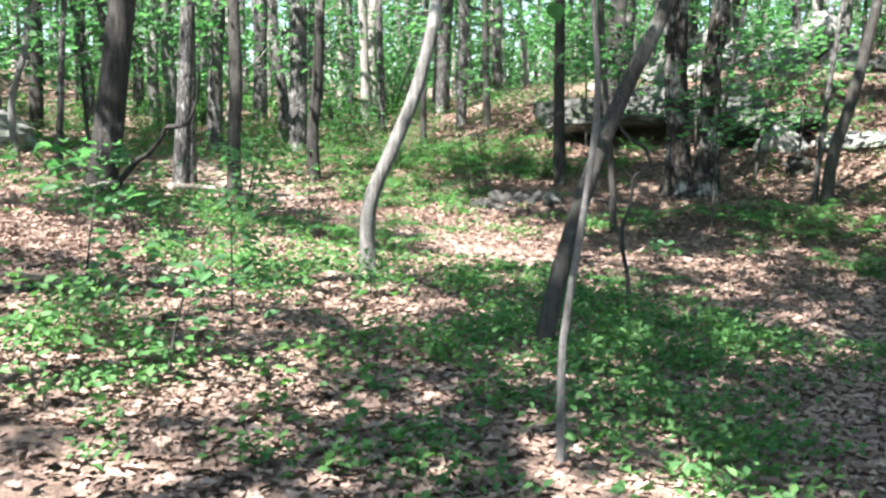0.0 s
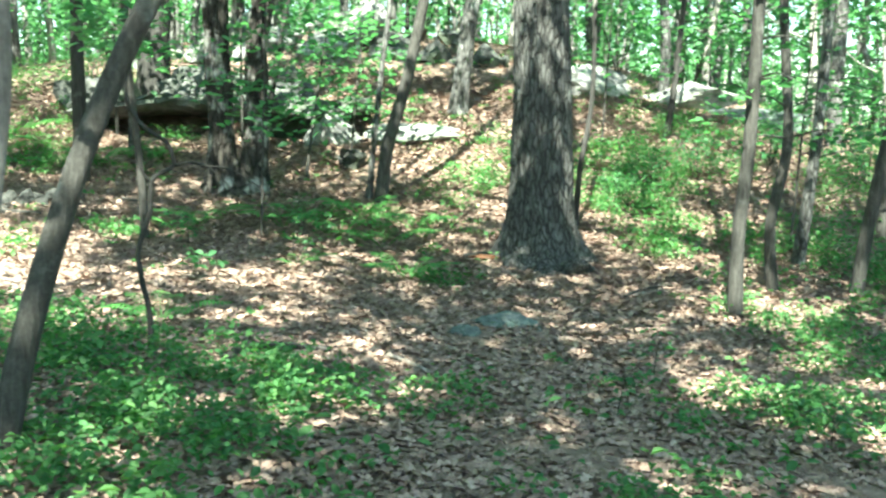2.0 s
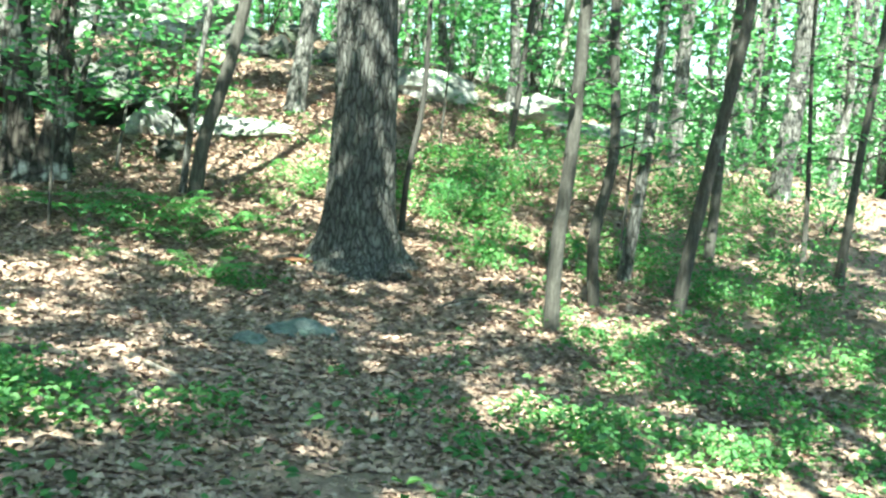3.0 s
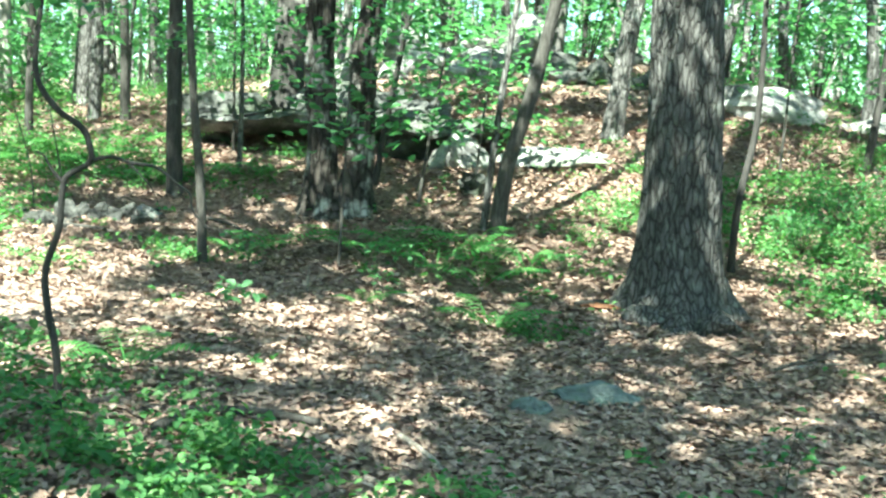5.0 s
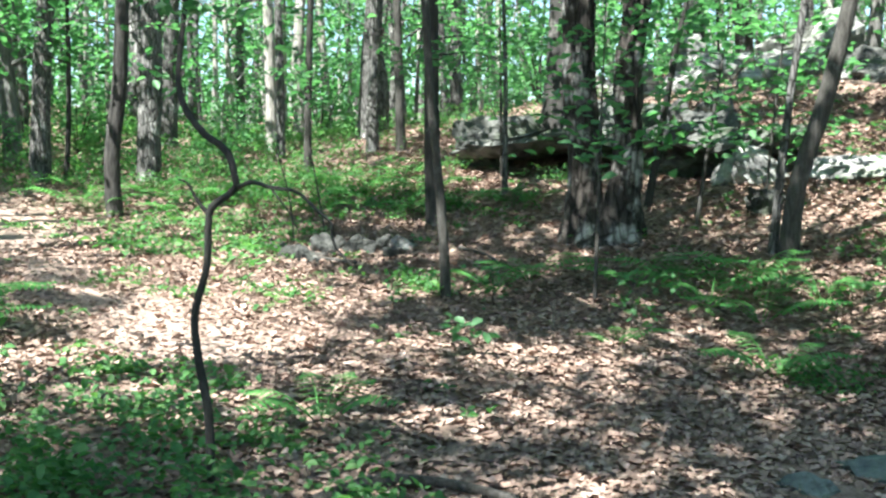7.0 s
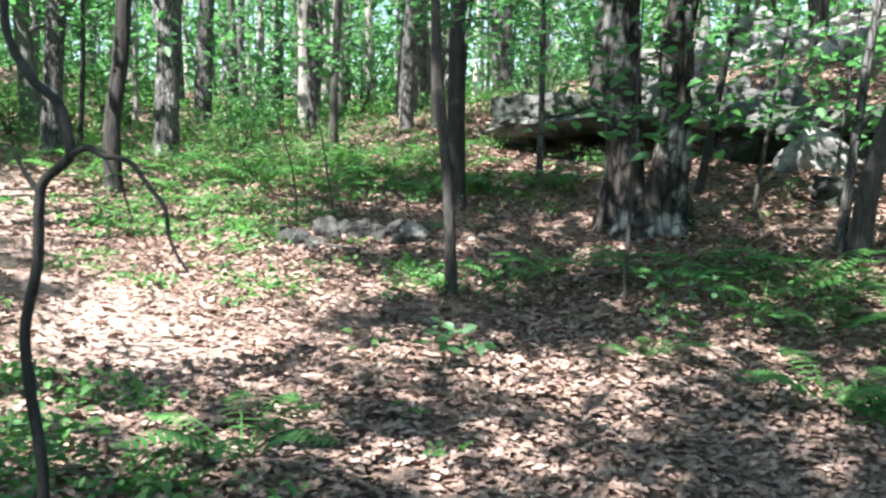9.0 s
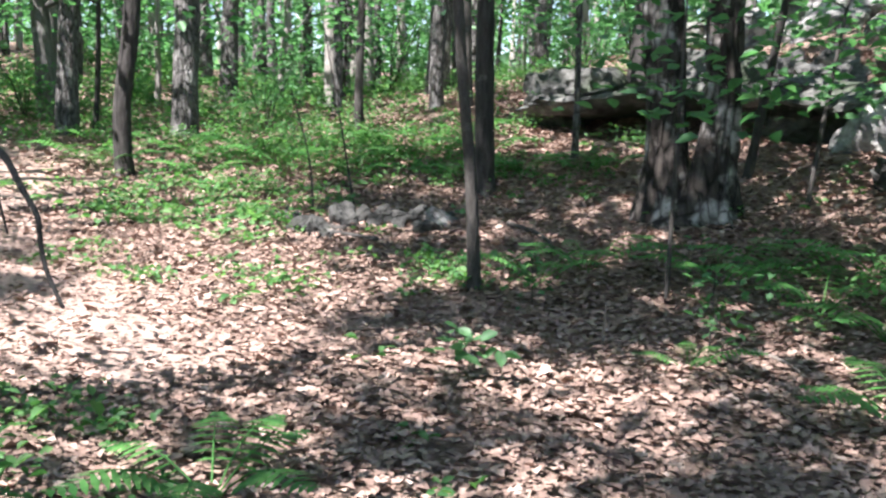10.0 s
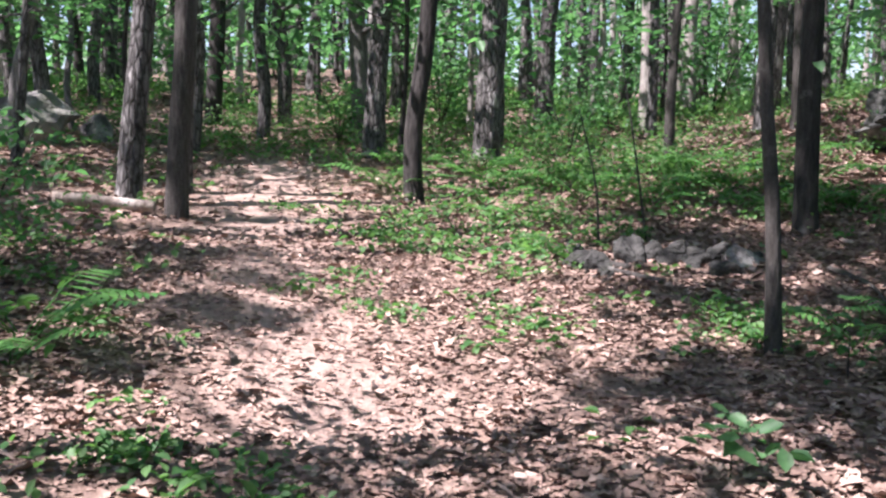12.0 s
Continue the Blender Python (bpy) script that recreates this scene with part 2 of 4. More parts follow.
def tube(name, line, radii, mat, sides=10, rough=0.06, seed=0, furrow=0.0, roots=0.0, closed=True):
    """A round limb along a line, with uneven girth; furrow cuts bark ridges, roots widens the foot in lobes."""
    verts, faces, n = [], [], len(line)
    length = sum((line[i + 1] - line[i]).length for i in range(n - 1))
    gone = 0.0
    for i, c in enumerate(line):
        ahead = (line[min(i + 1, n - 1)] - line[max(i - 1, 0)]).normalized()
        side = ahead.cross(Vector((0.13, 1, 0.07))).normalized()
        other = ahead.cross(side)
        r = radii(gone / length) if callable(radii) else radii[0] + (radii[1] - radii[0]) * gone / length
        for k in range(sides):
            a = 2 * math.pi * k / sides
            way = side * math.cos(a) + other * math.sin(a)
            q = Vector((way.x * 2.0 + seed * 7.3, way.y * 2.0, gone * 1.1))
            rr = r * (1 + rough * noise.noise(q * 1.2) * 1.6)
            if furrow:
                ridge = abs(noise.noise(Vector((way.x * 9 + seed, way.y * 9, gone * 1.7)))) + 0.5 * abs(noise.noise(Vector((way.x * 19, way.y * 19 + seed, gone * 4.5))))
                rr -= furrow * (0.8 - min(ridge * 2.2, 0.8))
            if roots:
                rr += roots * math.exp(-gone / 0.26) * (0.45 + 0.75 * max(0, math.sin(a * 4 + seed) * 0.6 + noise.noise(Vector((way.x, way.y, seed))))) 
            verts.append(c + way * rr)
        if i + 1 < n:
            gone += (line[i + 1] - c).length
    for i in range(n - 1):
        for k in range(sides):
            a, b = i * sides + k, i * sides + (k + 1) % sides
            faces.append((a, b, b + sides, a + sides))
    if closed:
        faces.append(tuple(range(sides))[::-1])
        faces.append(tuple((n - 1) * sides + k for k in range(sides)))
    return mesh_from(name, verts, faces, mat)


LEAF_SHAPES = {
    "oval": ([(0, 0), (0.30, 0.28), (0.62, 0.26), (1, 0), (0.62, -0.26), (0.30, -0.28)], [(0, 1, 2, 3), (0, 3, 4, 5)]),
    "lobed": ([(0, 0), (0.28, 0.30), (0.42, 0.13), (0.66, 0.36), (1, 0), (0.66, -0.36), (0.42, -0.13), (0.28, -0.30)],
              [(0, 1, 2, 4), (2, 3, 4, 4), (0, 4, 6, 7), (4, 4, 5, 6)]),
}


def leaves(name, centers, sizes, mat, rng, tilt=0.6, shape="oval", curl=0.25):
    """Many small leaves, each its own island, with a fold along the midrib. tilt: 0 lies flat, 1 any way round."""
    centers = np.asarray(centers, float)
    n = len(centers)
    outline, quads = LEAF_SHAPES[shape]
    o = np.array(outline) - (0.5, 0)
    k = len(o)
    yaw = rng.uniform(0, 2 * np.pi, n)
    pitch, roll = rng.normal(0, tilt, n), rng.normal(0, tilt, n)
    lx = np.stack([np.cos(yaw) * np.cos(pitch), np.sin(yaw) * np.cos(pitch), np.sin(pitch)], 1)
    flat = np.stack([-np.sin(yaw), np.cos(yaw), np.zeros(n)], 1)
    up = np.cross(lx, flat)
    ly = flat * np.cos(roll)[:, None] + up * np.sin(roll)[:, None]
    lz = np.cross(lx, ly)
    s = np.asarray(sizes)[:, None, None]
    bend = (np.abs(o[:, 1]) * curl * 1.6 - o[:, 0] ** 2 * curl)[None, :, None] * rng.uniform(0.3, 1.6, n)[:, None, None]
    v = centers[:, None] + s * (o[None, :, :1] * lx[:, None] + o[None, :, 1:] * ly[:, None] + bend * lz[:, None])
    base = (np.arange(n) * k)[:, None, None]
    if shape == "oval":
        f = (np.array(quads)[None] + base).reshape(-1, 4)
    else:
        tri = np.array([(0, 1, 2), (0, 2, 4), (2, 3, 4), (0, 4, 6), (4, 5, 6), (0, 6, 7)])
        f = (tri[None] + base).reshape(-1, 3)
    return mesh_uniform(name, v.reshape(-1, 3), f, mat)


def boulder(name, size, mat, seed, planes=13, detail=4, wobble=0.10):
    """An angular stone: a block cut by many planes, with a worn uneven skin. Its foot is at z = 0."""
    rng = np.random.default_rng(seed)
    normals = rng.normal(size=(planes, 3))
    normals /= np.linalg.norm(normals, axis=1)[:, None]
    dist = rng.uniform(0.42, 0.86, planes)
    normals[:2, :2] *= 0.25
    normals /= np.linalg.norm(normals, axis=1)[:, None]
    bm = bmesh.new()
    bmesh.ops.create_icosphere(bm, subdivisions=detail, radius=1)
    for v in bm.verts:
        d = np.array(v.co)
        along = normals @ d
        r = min(1.15, float(np.min(np.where(along > 0.05, dist / np.maximum(along, 0.05), 9))))
        r *= 1 + wobble * (noise.noise(v.co * 2.5 + Vector((seed, 0, 0))) * 1.4 + 0.6 * noise.noise(v.co * 8) + 0.7 * noise.noise(Vector((d[0], d[1], d[2] * 9 + seed))))
        v.co = Vector((d[0] * r * size[0] / 2, d[1] * r * size[1] / 2, (d[2] * r * 0.8 + 0.35) * size[2] / 1.15))
    me = bpy.data.meshes.new(name)
    bm.to_mesh(me)
    bm.free()
    me.materials.append(mat)
    return me


# ---- the forest floor ----
def spread(lo, hi, fine, reach):
    a = list(np.arange(lo, hi, fine))
    step, left, right = fine, lo, hi
    out_l, out_r = [], []
    while right < reach:
        step *= 1.12
        right, left = right + step, left - step
        out_r.append(right)
        out_l.append(left)
    return np.array(out_l[::-1] + a + out_r)


TRAIL = [(-4.4, -2.15), (-4.9, -1.9), (-5.4, -1.75), (-6.8, -1.2), (-8.0, -0.55), (-9.6, 0.3), (-11.5, 1.3)]


def trail_distance(x, y):
    best = np.full(np.shape(x), 99.0)
    for (ax, ay), (bx, by) in zip(TRAIL, TRAIL[1:]):
        dx, dy = bx - ax, by - ay
        t = np.clip(((x - ax) * dx + (y - ay) * dy) / (dx * dx + dy * dy), 0, 1)
        best = np.minimum(best, np.hypot(x - ax - t * dx, y - ay - t * dy))
    return best


def build_ground():
    xs, ys = spread(-13, 8, 0.11, 420), spread(-12.5, 11, 0.11, 420)
    gx, gy = np.meshgrid(xs, ys)
    z = ground_z(gx, gy)
    near = (np.hypot(gx + 3, gy + 1) < 22)
    bump = np.zeros(z.shape)
    for (i, j) in np.argwhere(near):
        q = Vector((gx[i, j], gy[i, j], 0))
        bump[i, j] = 0.05 * noise.noise(q * 0.9) + 0.025 * noise.noise(q * 3.1) + 0.012 * noise.noise(q * 9)
    z = z + bump
    n, m = gx.shape
    verts = np.stack([gx, gy, z], -1).reshape(-1, 3)
    i, j = np.meshgrid(np.arange(n - 1), np.arange(m - 1), indexing="ij")
    a = (i * m + j).ravel()
    me = mesh_uniform("ground", verts, np.stack([a, a + 1, a + m + 1, a + m], 1), GROUND, True)
    wob = np.array([noise.noise(Vector((x * 1.7, y * 1.7, 4))) for x, y in verts[:, :2]])
    bare = np.clip(1.3 - trail_distance(verts[:, 0], verts[:, 1]) / (0.7 + 0.45 * wob), 0, 1) * 0.85
    # pale bare-soil spot; its lighter tone also stands in for a sun patch
    bare = np.maximum(bare, np.clip(1.5 - np.hypot(verts[:, 0] + 4.0, verts[:, 1] + 0.95) / (0.38 + 0.3 * wob), 0, 1) * 0.5)
    att = me.attributes.new("bare", "FLOAT", "POINT")
    att.data.foreach_set("value", bare.astype(np.float32))
    return tagged(new("ground", me), "brown forest floor with a bare dirt trail", "ground", kind="structure")


build_ground()

# ---- trees ----
def cluster_points(rng, clumps, per, radius, flat=1.0, spreads=0.45, low=-1.0):
    """Leaf places in clumps inside an uneven ball."""
    out = []
    for _ in range(clumps):
        d = rng.normal(size=3)
        d /= np.linalg.norm(d)
        c = d * radius * rng.uniform(0.25, 1.0) ** 0.6
        c[2] = max(c[2] * flat, low)
        w = spreads * rng.uniform(0.55, 1.45)
        out.append(c + rng.normal(size=(per, 3)) * (w, w, w * 0.45))
    return np.concatenate(out)


CROWNS = []
for seed in range(5):
    rng = np.random.default_rng(100 + seed)
    pts = cluster_points(rng, 28, 58, 3.0, 0.6, 0.29)
    CROWNS.append(leaves("crown", pts, rng.uniform(0.16, 0.27, len(pts)), CANOPY, rng, 0.5))
SPARSE = []
for seed in range(4):
    rng = np.random.default_rng(200 + seed)
    pts = cluster_points(rng, 24, 20, 1.6, 0.95, 0.3)
    SPARSE.append(leaves("crown", pts, rng.uniform(0.09, 0.16, len(pts)), MAPLE, rng, 0.45))


def trunk_line(lean, height, bend, seed, steps=14):
    """A stem that leans near the foot and straightens as it rises."""
    rng = np.random.default_rng(seed)
    pts = []
    for h in (0, 0.7, 1.6, 3.0, 5.0, height):
        g = h - max(0, h - 3.0) * 0.45
        pts.append((lean[0] * g + bend * rng.normal() * (h > 0), lean[1] * g + bend * rng.normal() * (h > 0), h - (0.12 if h == 0 else 0)))
    return smooth_line(pts, steps)


def limbs(parent, line, r, mat, rng, count, start=0.55, reach=2.0):
    for k in range(count):
        i = int(len(line) * rng.uniform(start, 0.95))
        i = min(i, len(line) - 2)
        a = rng.uniform(0, 2 * math.pi)
        s = line[i]
        e = s + Vector((math.cos(a) * reach, math.sin(a) * reach, reach * rng.uniform(0.35, 0.9)))
        m = (s + e) / 2 + Vector((0, 0, -0.15 * reach))
        child("limb", tube("limb", smooth_line([s, m, e], 5), (r * 0.33, r * 0.08), mat, 6, 0.1, k), parent)


def low_sprays(parent, line, r, mat, rng, count, low):
    """Flat sprays of broad leaves on thin side twigs below the crown."""
    stem = [p for p in line if low < p.z < low + 2.6]
    pts = []
    for k in range(count):
        s = stem[int(rng.uniform(0, len(stem)))]
        a, w = rng.uniform(0, 2 * math.pi), rng.uniform(0.45, 1.3)
        e = s + Vector((math.cos(a) * w, math.sin(a) * w, rng.uniform(-0.12, 0.22) * w))
        child("twig", tube("twig", smooth_line([s, (s + e) / 2 + Vector((0, 0, 0.07)), e], 4), (min(r * 0.25, 0.012), 0.003), mat, 5, 0.1, k), parent)
        along = rng.uniform(0.35, 1.1, 15)[:, None]
        pts.append(np.array(s) + (np.array(e) - np.array(s)) * along + rng.normal(size=(15, 3)) * (0.13, 0.13, 0.035))
    pts = np.concatenate(pts)
    child("foliage", leaves("foliage", pts, rng.uniform(0.07, 0.135, len(pts)), MAPLE, rng, 0.26), parent)


def tree(x, y, d, lean=(0, 0), height=11.0, mat=GREY_BARK, label="grey-barked forest tree among fallen leaves", seed=0, crown="tall", offset=(0, 0),
         bend=0.015, sides=12, rough=0.06, furrow=0.0, roots=None, steps=8, line=None, limb_count=3, name="tree", sprays=0, spray_low=2.0):
    rng = np.random.default_rng(seed + 900)
    ob = thing(name, x, y, gz(x, y), label, "tree", "forest trees")
    line = line or trunk_line(lean, height, bend, seed, steps)
    r = d / 2
    foot = r * 0.35 if roots is None else roots
    taper = (lambda t: r * (1.04 - 0.1 * min(t * 4, 1) - 0.62 * t ** 1.3)) 
    child("trunk", tube("trunk", line, taper, mat, sides, rough, seed, furrow, foot), ob)
    limbs(ob, line, r, mat, rng, limb_count, 0.6, 1.6 if crown == "tall" else 0.8)
    if sprays:
        low_sprays(ob, line, r, mat, rng, sprays, spray_low)
    top = line[-1]
    if crown == "tall":
        c = child("crown", CROWNS[seed % 5], ob)
        c.location = (top.x + offset[0], top.y + offset[1], top.z)
        c.rotation_euler = (0, 0, seed * 1.3)
    elif crown == "sparse":
        c = child("crown", SPARSE[seed % 4], ob)
        c.location = (top.x + offset[0], top.y + offset[1], top.z - 0.4)
        c.rotation_euler = (0, 0, seed * 1.7)
    return ob


# the large oak and its neighbours
oak = tree(0.35, 0.85, 0.70, (-0.01, 0.0), 13, OAK_BARK, "massive oak with deeply furrowed grey bark and flared roots", 1, sides=96, steps=34, furrow=0.045, roots=0.5, rough=0.04, bend=0.01, limb_count=5, offset=(2, 0))
for k, (lx, ly, lw, lh) in enumerate(((0.36, -0.46, 0.5, 0.34), (0.02, -0.50, 0.4, 0.22), (-0.34, -0.42, 0.46, 0.28))):
    lobe = child("root", boulder("root", (lw, lw, lh), OAK_BARK, 70 + k, 16, 3, 0.2), oak)
    lobe.location = (lx, ly, gz(0.35 + lx, 0.85 + ly) - gz(0.35, 0.85) - 0.05)
tree(0.93, 2.10, 0.075, (0.065, 0), 5.5, DARK_BARK, "thin dark sapling standing beside the large oak", 2, "sparse", sprays=5, spray_low=2.0, bend=0.04)
tree(-3.52, 2.75, 0.34, (-0.02, 0), 12, SHAGGY_FLECKED_BARK, "dark tree with patchy bark and painted sun flecks, twin stem", 3, sides=48, steps=26, furrow=0.06, roots=0.4, rough=0.26)
tree(-3.20, 2.80, 0.28, (0.085, 0.02), 12, SHAGGY_FLECKED_BARK, "dark tree with painted sun flecks on its bark beside its twin", 4, sides=48, steps=26, furrow=0.055, roots=0.4, rough=0.26)
tree(-5.6, 7.3, 0.55, (0.05, 0.02), 12, DARK_BARK, "thick dark trunk rising behind the rock ledge", 5, sides=20)
tree(-1.50, 2.60, 0.17, (0.20, 0.024), 10, BROWN_BARK, "leaning dark-brown tree on the leaf-covered slope", 6, "sparse", bend=0.02)
tree(-1.66, 2.72, 0.085, (0.108, 0.015), 7, GREY_BARK, "slender grey stem beside a leaning tree", 7, "sparse")
tree(-0.39, 6.5, 0.29, (0.146, 0.0), 11, GREY_BARK, "leaning grey tree with a pale sunlit foot", 8, sides=16)
tree(0.95, 7.5, 0.22, (0.2, 0), 10, GREY_BARK, "leaning grey tree behind the oak", 9)
tree(-5.35, 2.85, 0.18, (-0.006, 0), 11, DARK_BARK, "dark straight tree with sunlit white patches", 10, "sparse", sprays=6, spray_low=1.8, sides=16, furrow=0.008)
tree(-3.88, 0.36, 0.085, (-0.053, -0.029), 6, BROWN_BARK, "slender grey-brown young tree on leaf litter", 11, "sparse", sprays=6, spray_low=1.9, sides=14)
tree(-5.13, 4.26, 0.065, (0.006, 0.003), 5, GREY_BARK, "very thin pale sapling near the rocks", 12, "sparse", sprays=7, spray_low=1.4)
tree(-3.25, 4.0, 0.085, (0.165, 0.045), 4.5, DARK_BARK, "thin dark stem leaning away from the twin trees", 13, "sparse")
tree(-9.0, 1.60, 0.19, (0.037, 0.053), 11, DARK_BARK, "nearly black straight tree beside the trail", 14, "sparse", sprays=8, spray_low=2.2, sides=16, furrow=0.01)
tree(-10.8, 4.0, 0.34, (0.029, 0.035), 13, GREY_BARK, "tall pale-grey tree with sunlit bark", 15, "sparse", sprays=9, spray_low=2.2, sides=20, furrow=0.01)
tree(-11.24, 7.49, 0.22, (0, 0), 12, PALE_BARK, "pale sunlit tree farther up the slope", 16, "sparse", sprays=8, spray_low=1.8)
tree(-8.74, 5.15, 0.12, (0.035, 0.025), 9, BROWN_BARK, "thin brown tree farther up the slope", 17, "sparse", sprays=9, spray_low=1.4)
tree(-8.68, 6.87, 0.20, (0.015, 0.01), 11, GREY_BARK, "grey tree farther up the slope", 18, "sparse")
tree(-8.07, 6.74, 0.15, (-0.009, -0.005), 11, BROWN_BARK, "brown tree farther up the slope", 19, "sparse", sprays=8, spray_low=1.6)
tree(-10.47, 6.75, 0.15, (0.012, 0.011), 11, GREY_BARK, "grey tree farther up the slope", 20, "sparse")
# to the right of the oak
tree(2.03, -0.86, 0.135, (0.025, -0.007), 10, BROWN_BARK, "slim grey-brown tree on the leafy slope", 21, "sparse", sprays=7, spray_low=1.6, sides=14)
tree(2.71, 0.03, 0.115, (-0.03, 0.0), 10, BROWN_BARK, "slim brown tree curving upward", 22, "sparse", sprays=7, spray_low=1.6, bend=0.05)
tree(3.33, 1.07, 0.14, (0.05, -0.018), 10, GREY_BARK, "slim grey tree with leafy side twigs", 23, "sparse", sprays=12, spray_low=1.2, bend=0.05)
tree(3.57, 0.04, 0.14, (0.12, -0.053), 10, BROWN_BARK, "leaning brown tree with a pale lower stem", 24, "sparse")
tree(4.77, 2.12, 0.13, (0.02, 0), 9, BROWN_BARK, "slim brown tree among green shrubs", 25, "sparse", sprays=9, spray_low=1.2)
tree(7.62, 6.06, 0.35, (0.049, -0.026), 12, GREY_BARK, "pale sunlit tree among bright bushes", 26)
tree(5.86, 1.81, 0.07, (-0.05, 0.02), 5, BROWN_BARK, "thin brown sapling among green shrubs", 27, "sparse", sprays=8, spray_low=1.0)
tree(6.31, 1.74, 0.11, (0.05, -0.03), 8, BROWN_BARK, "thin leaning brown tree", 28, "sparse", sprays=9, spray_low=1.2)
tree(6.28, 7.37, 0.25, (0, 0), 12, GREY_BARK, "grey tree behind bright bushes", 29)
tree(7.88, 8.16, 0.22, (0.066, -0.031), 12, GREY_BARK, "grey tree behind bright bushes", 30)
tree(3.01, 6.19, 0.11, (0.08, -0.019), 7, DARK_BARK, "thin dark sapling on the rocky slope", 31, "sparse", sprays=8, spray_low=1.0, bend=0.05)
# where the walk begins
tree(-4.80, -4.5, 0.128, name="tree", mat=LIGHT_BARK, label="crooked pale-grey young tree", seed=32, crown="tall", sides=14, sprays=7, spray_low=2.0,
     line=smooth_line([(0, 0, -0.12), (0.0, 0.05, 0.55), (0.18, 0.16, 1.05), (0.36, 0.32, 1.6), (0.5, 0.45, 2.35), (0.6, 0.6, 3.6), (0.7, 0.7, 5.2), (0.8, 0.8, 9.0)], 7))
tree(-2.76, -6.05, 0.115, name="tree", mat=BROWN_BARK, label="leaning dark young tree forking from a low stem", seed=33, crown="sparse", sides=14,
     line=smooth_line([(0, 0, -0.12), (0.13, 0.1, 0.53), (0.3, 0.25, 1.17), (0.48, 0.42, 1.7), (0.71, 0.6, 2.25), (1.2, 1.0, 3.6), (1.5, 1.3, 5.0), (1.9, 1.7, 9.5)], 7))
tree(-1.98, -8.07, 0.037, name="sapling", mat=LIGHT_BARK, label="thin pale-grey pole-like sapling stem", seed=34, crown="sparse", sides=12, limb_count=0,
     line=smooth_line([(0, 0, -0.1), (0.0, 0.02, 0.42), (0.02, 0.03, 0.66), (0.1, 0.06, 1.2), (0.13, 0.1, 1.6), (0.1, 0.12, 2.2), (0.1, 0.2, 3.6)], 7))
tree(-8.70, -3.46, 0.33, (0.12, 0.11), 12, DARK_BARK, "dark rough-barked tree with pale stripes", 35, "sparse", offset=(1.6, -0.6), sides=18, furrow=0.02)
tree(-9.74, -0.55, 0.18, (0.02, 0.04), 11, GREY_BARK, "dark-based tree beside the trail", 36, "sparse", sides=16)
# its unseen crown is shifted off the stem to shade the slope
tree(-8.62, -1.06, 0.18, (0.02, 0.05), 11, BROWN_BARK, "brown tree beside the trail and a fallen log", 37, "tall", (1.8, -1.9), sprays=7, spray_low=2.2, sides=16)
tree(-9.39, -1.2, 0.21, (0.032, 0.088), 12, GREY_BARK, "sunlit pale-grey tree with a dark foot by the trail", 38, "sparse", sides=18)
tree(-11.94, 3.0, 0.28, (0.052, 0.037), 12, GREY_BARK, "grey tree in the woods", 39, "sparse", sprays=9, spray_low=1.8)
tree(-14.67, 8.51, 0.34, (0.05, 0.03), 13, GREY_BARK, "grey tree deep in the woods", 40, "sparse")
tree(-14.21, 11.72, 0.24, (0.025, 0.014), 12, PALE_BARK, "pale tree deep in the woods", 41, "sparse")
tree(-12.17, 9.58, 0.25, (0.034, 0.018), 12, PALE_BARK, "pale sunlit tree deep in the woods", 42, "sparse")
tree(-10.0, 8.8, 0.38, (0.06, 0.03), 13, GREY_BARK, "grey tree deep in the woods", 43, "sparse")
tree(-15.51, 2.30, 0.26, (0.024, 0.053), 12, DARK_BARK, "dark tree behind the trail", 44, "sparse")
tree(-10.99, -1.74, 0.10, (0.026, 0.1), 8, GREY_BARK, "thin grey tree near the rocks", 45, "sparse", sprays=9, spray_low=1.4)
tree(-19.67, 6.39, 0.24, (0.041, 0.073), 12, GREY_BARK, "grey tree far along the trail", 46, "sparse")
tree(-19.56, 4.70, 0.16, (0.017, 0.036), 11, PALE_BARK, "pale tree far along the trail", 47, "sparse")

# unseen trees added behind and beside the walk, so that their crowns shade it
SHADE = [(2.7, -8.2, -3.0, -1.0), (3.6, -5.0, -2.0, 0.0), (1.6, -11.0, -3.2, 1.6), (-0.4, -15.0, -1, 0), (4.8, -10.4, -1, 0), (-3.8, -13.0, 0.6, 0), (-8.6, -16.0, 0, 0), (-14.0, -8.6, 0, 0),
         (5.8, -7.2, -1, 0), (-1.5, -18.0, 0, 0), (3.2, -15.5, 0, 0), (-5.5, -17.0, 0, 0), (8.4, -12.0, 0, 0), (-13.5, -13.0, 0, 0), (2.2, -13.6, -3.2, 0), (-4.9, -10.9, 1.4, 0),
         (-15.5, -5.6, 0, 0), (-9.6, -11.4, 0, 0), (-6.3, -9.6, 3.4, 2.4), (-9.4, -6.4, 3.6, 1.2),
         (4.6, -7.4, 0, 0), (6.9, -4.5, -1.5, 0), (3.4, -10.2, 0, 0), (8.6, -7.0, 0, 0), (9.0, -2.6, 0, 0)]
for k, (sx, sy, reach, ahead) in enumerate(SHADE):
    tree(sx, sy, 0.22 + 0.02 * (k % 5), (reach * 0.055, ahead * 0.055), 10.5 + k % 3, GREY_BARK, "tall grey unseen tree added to shade the walk", 60 + k,
         offset=(reach * 0.6, ahead * 0.6), steps=4)


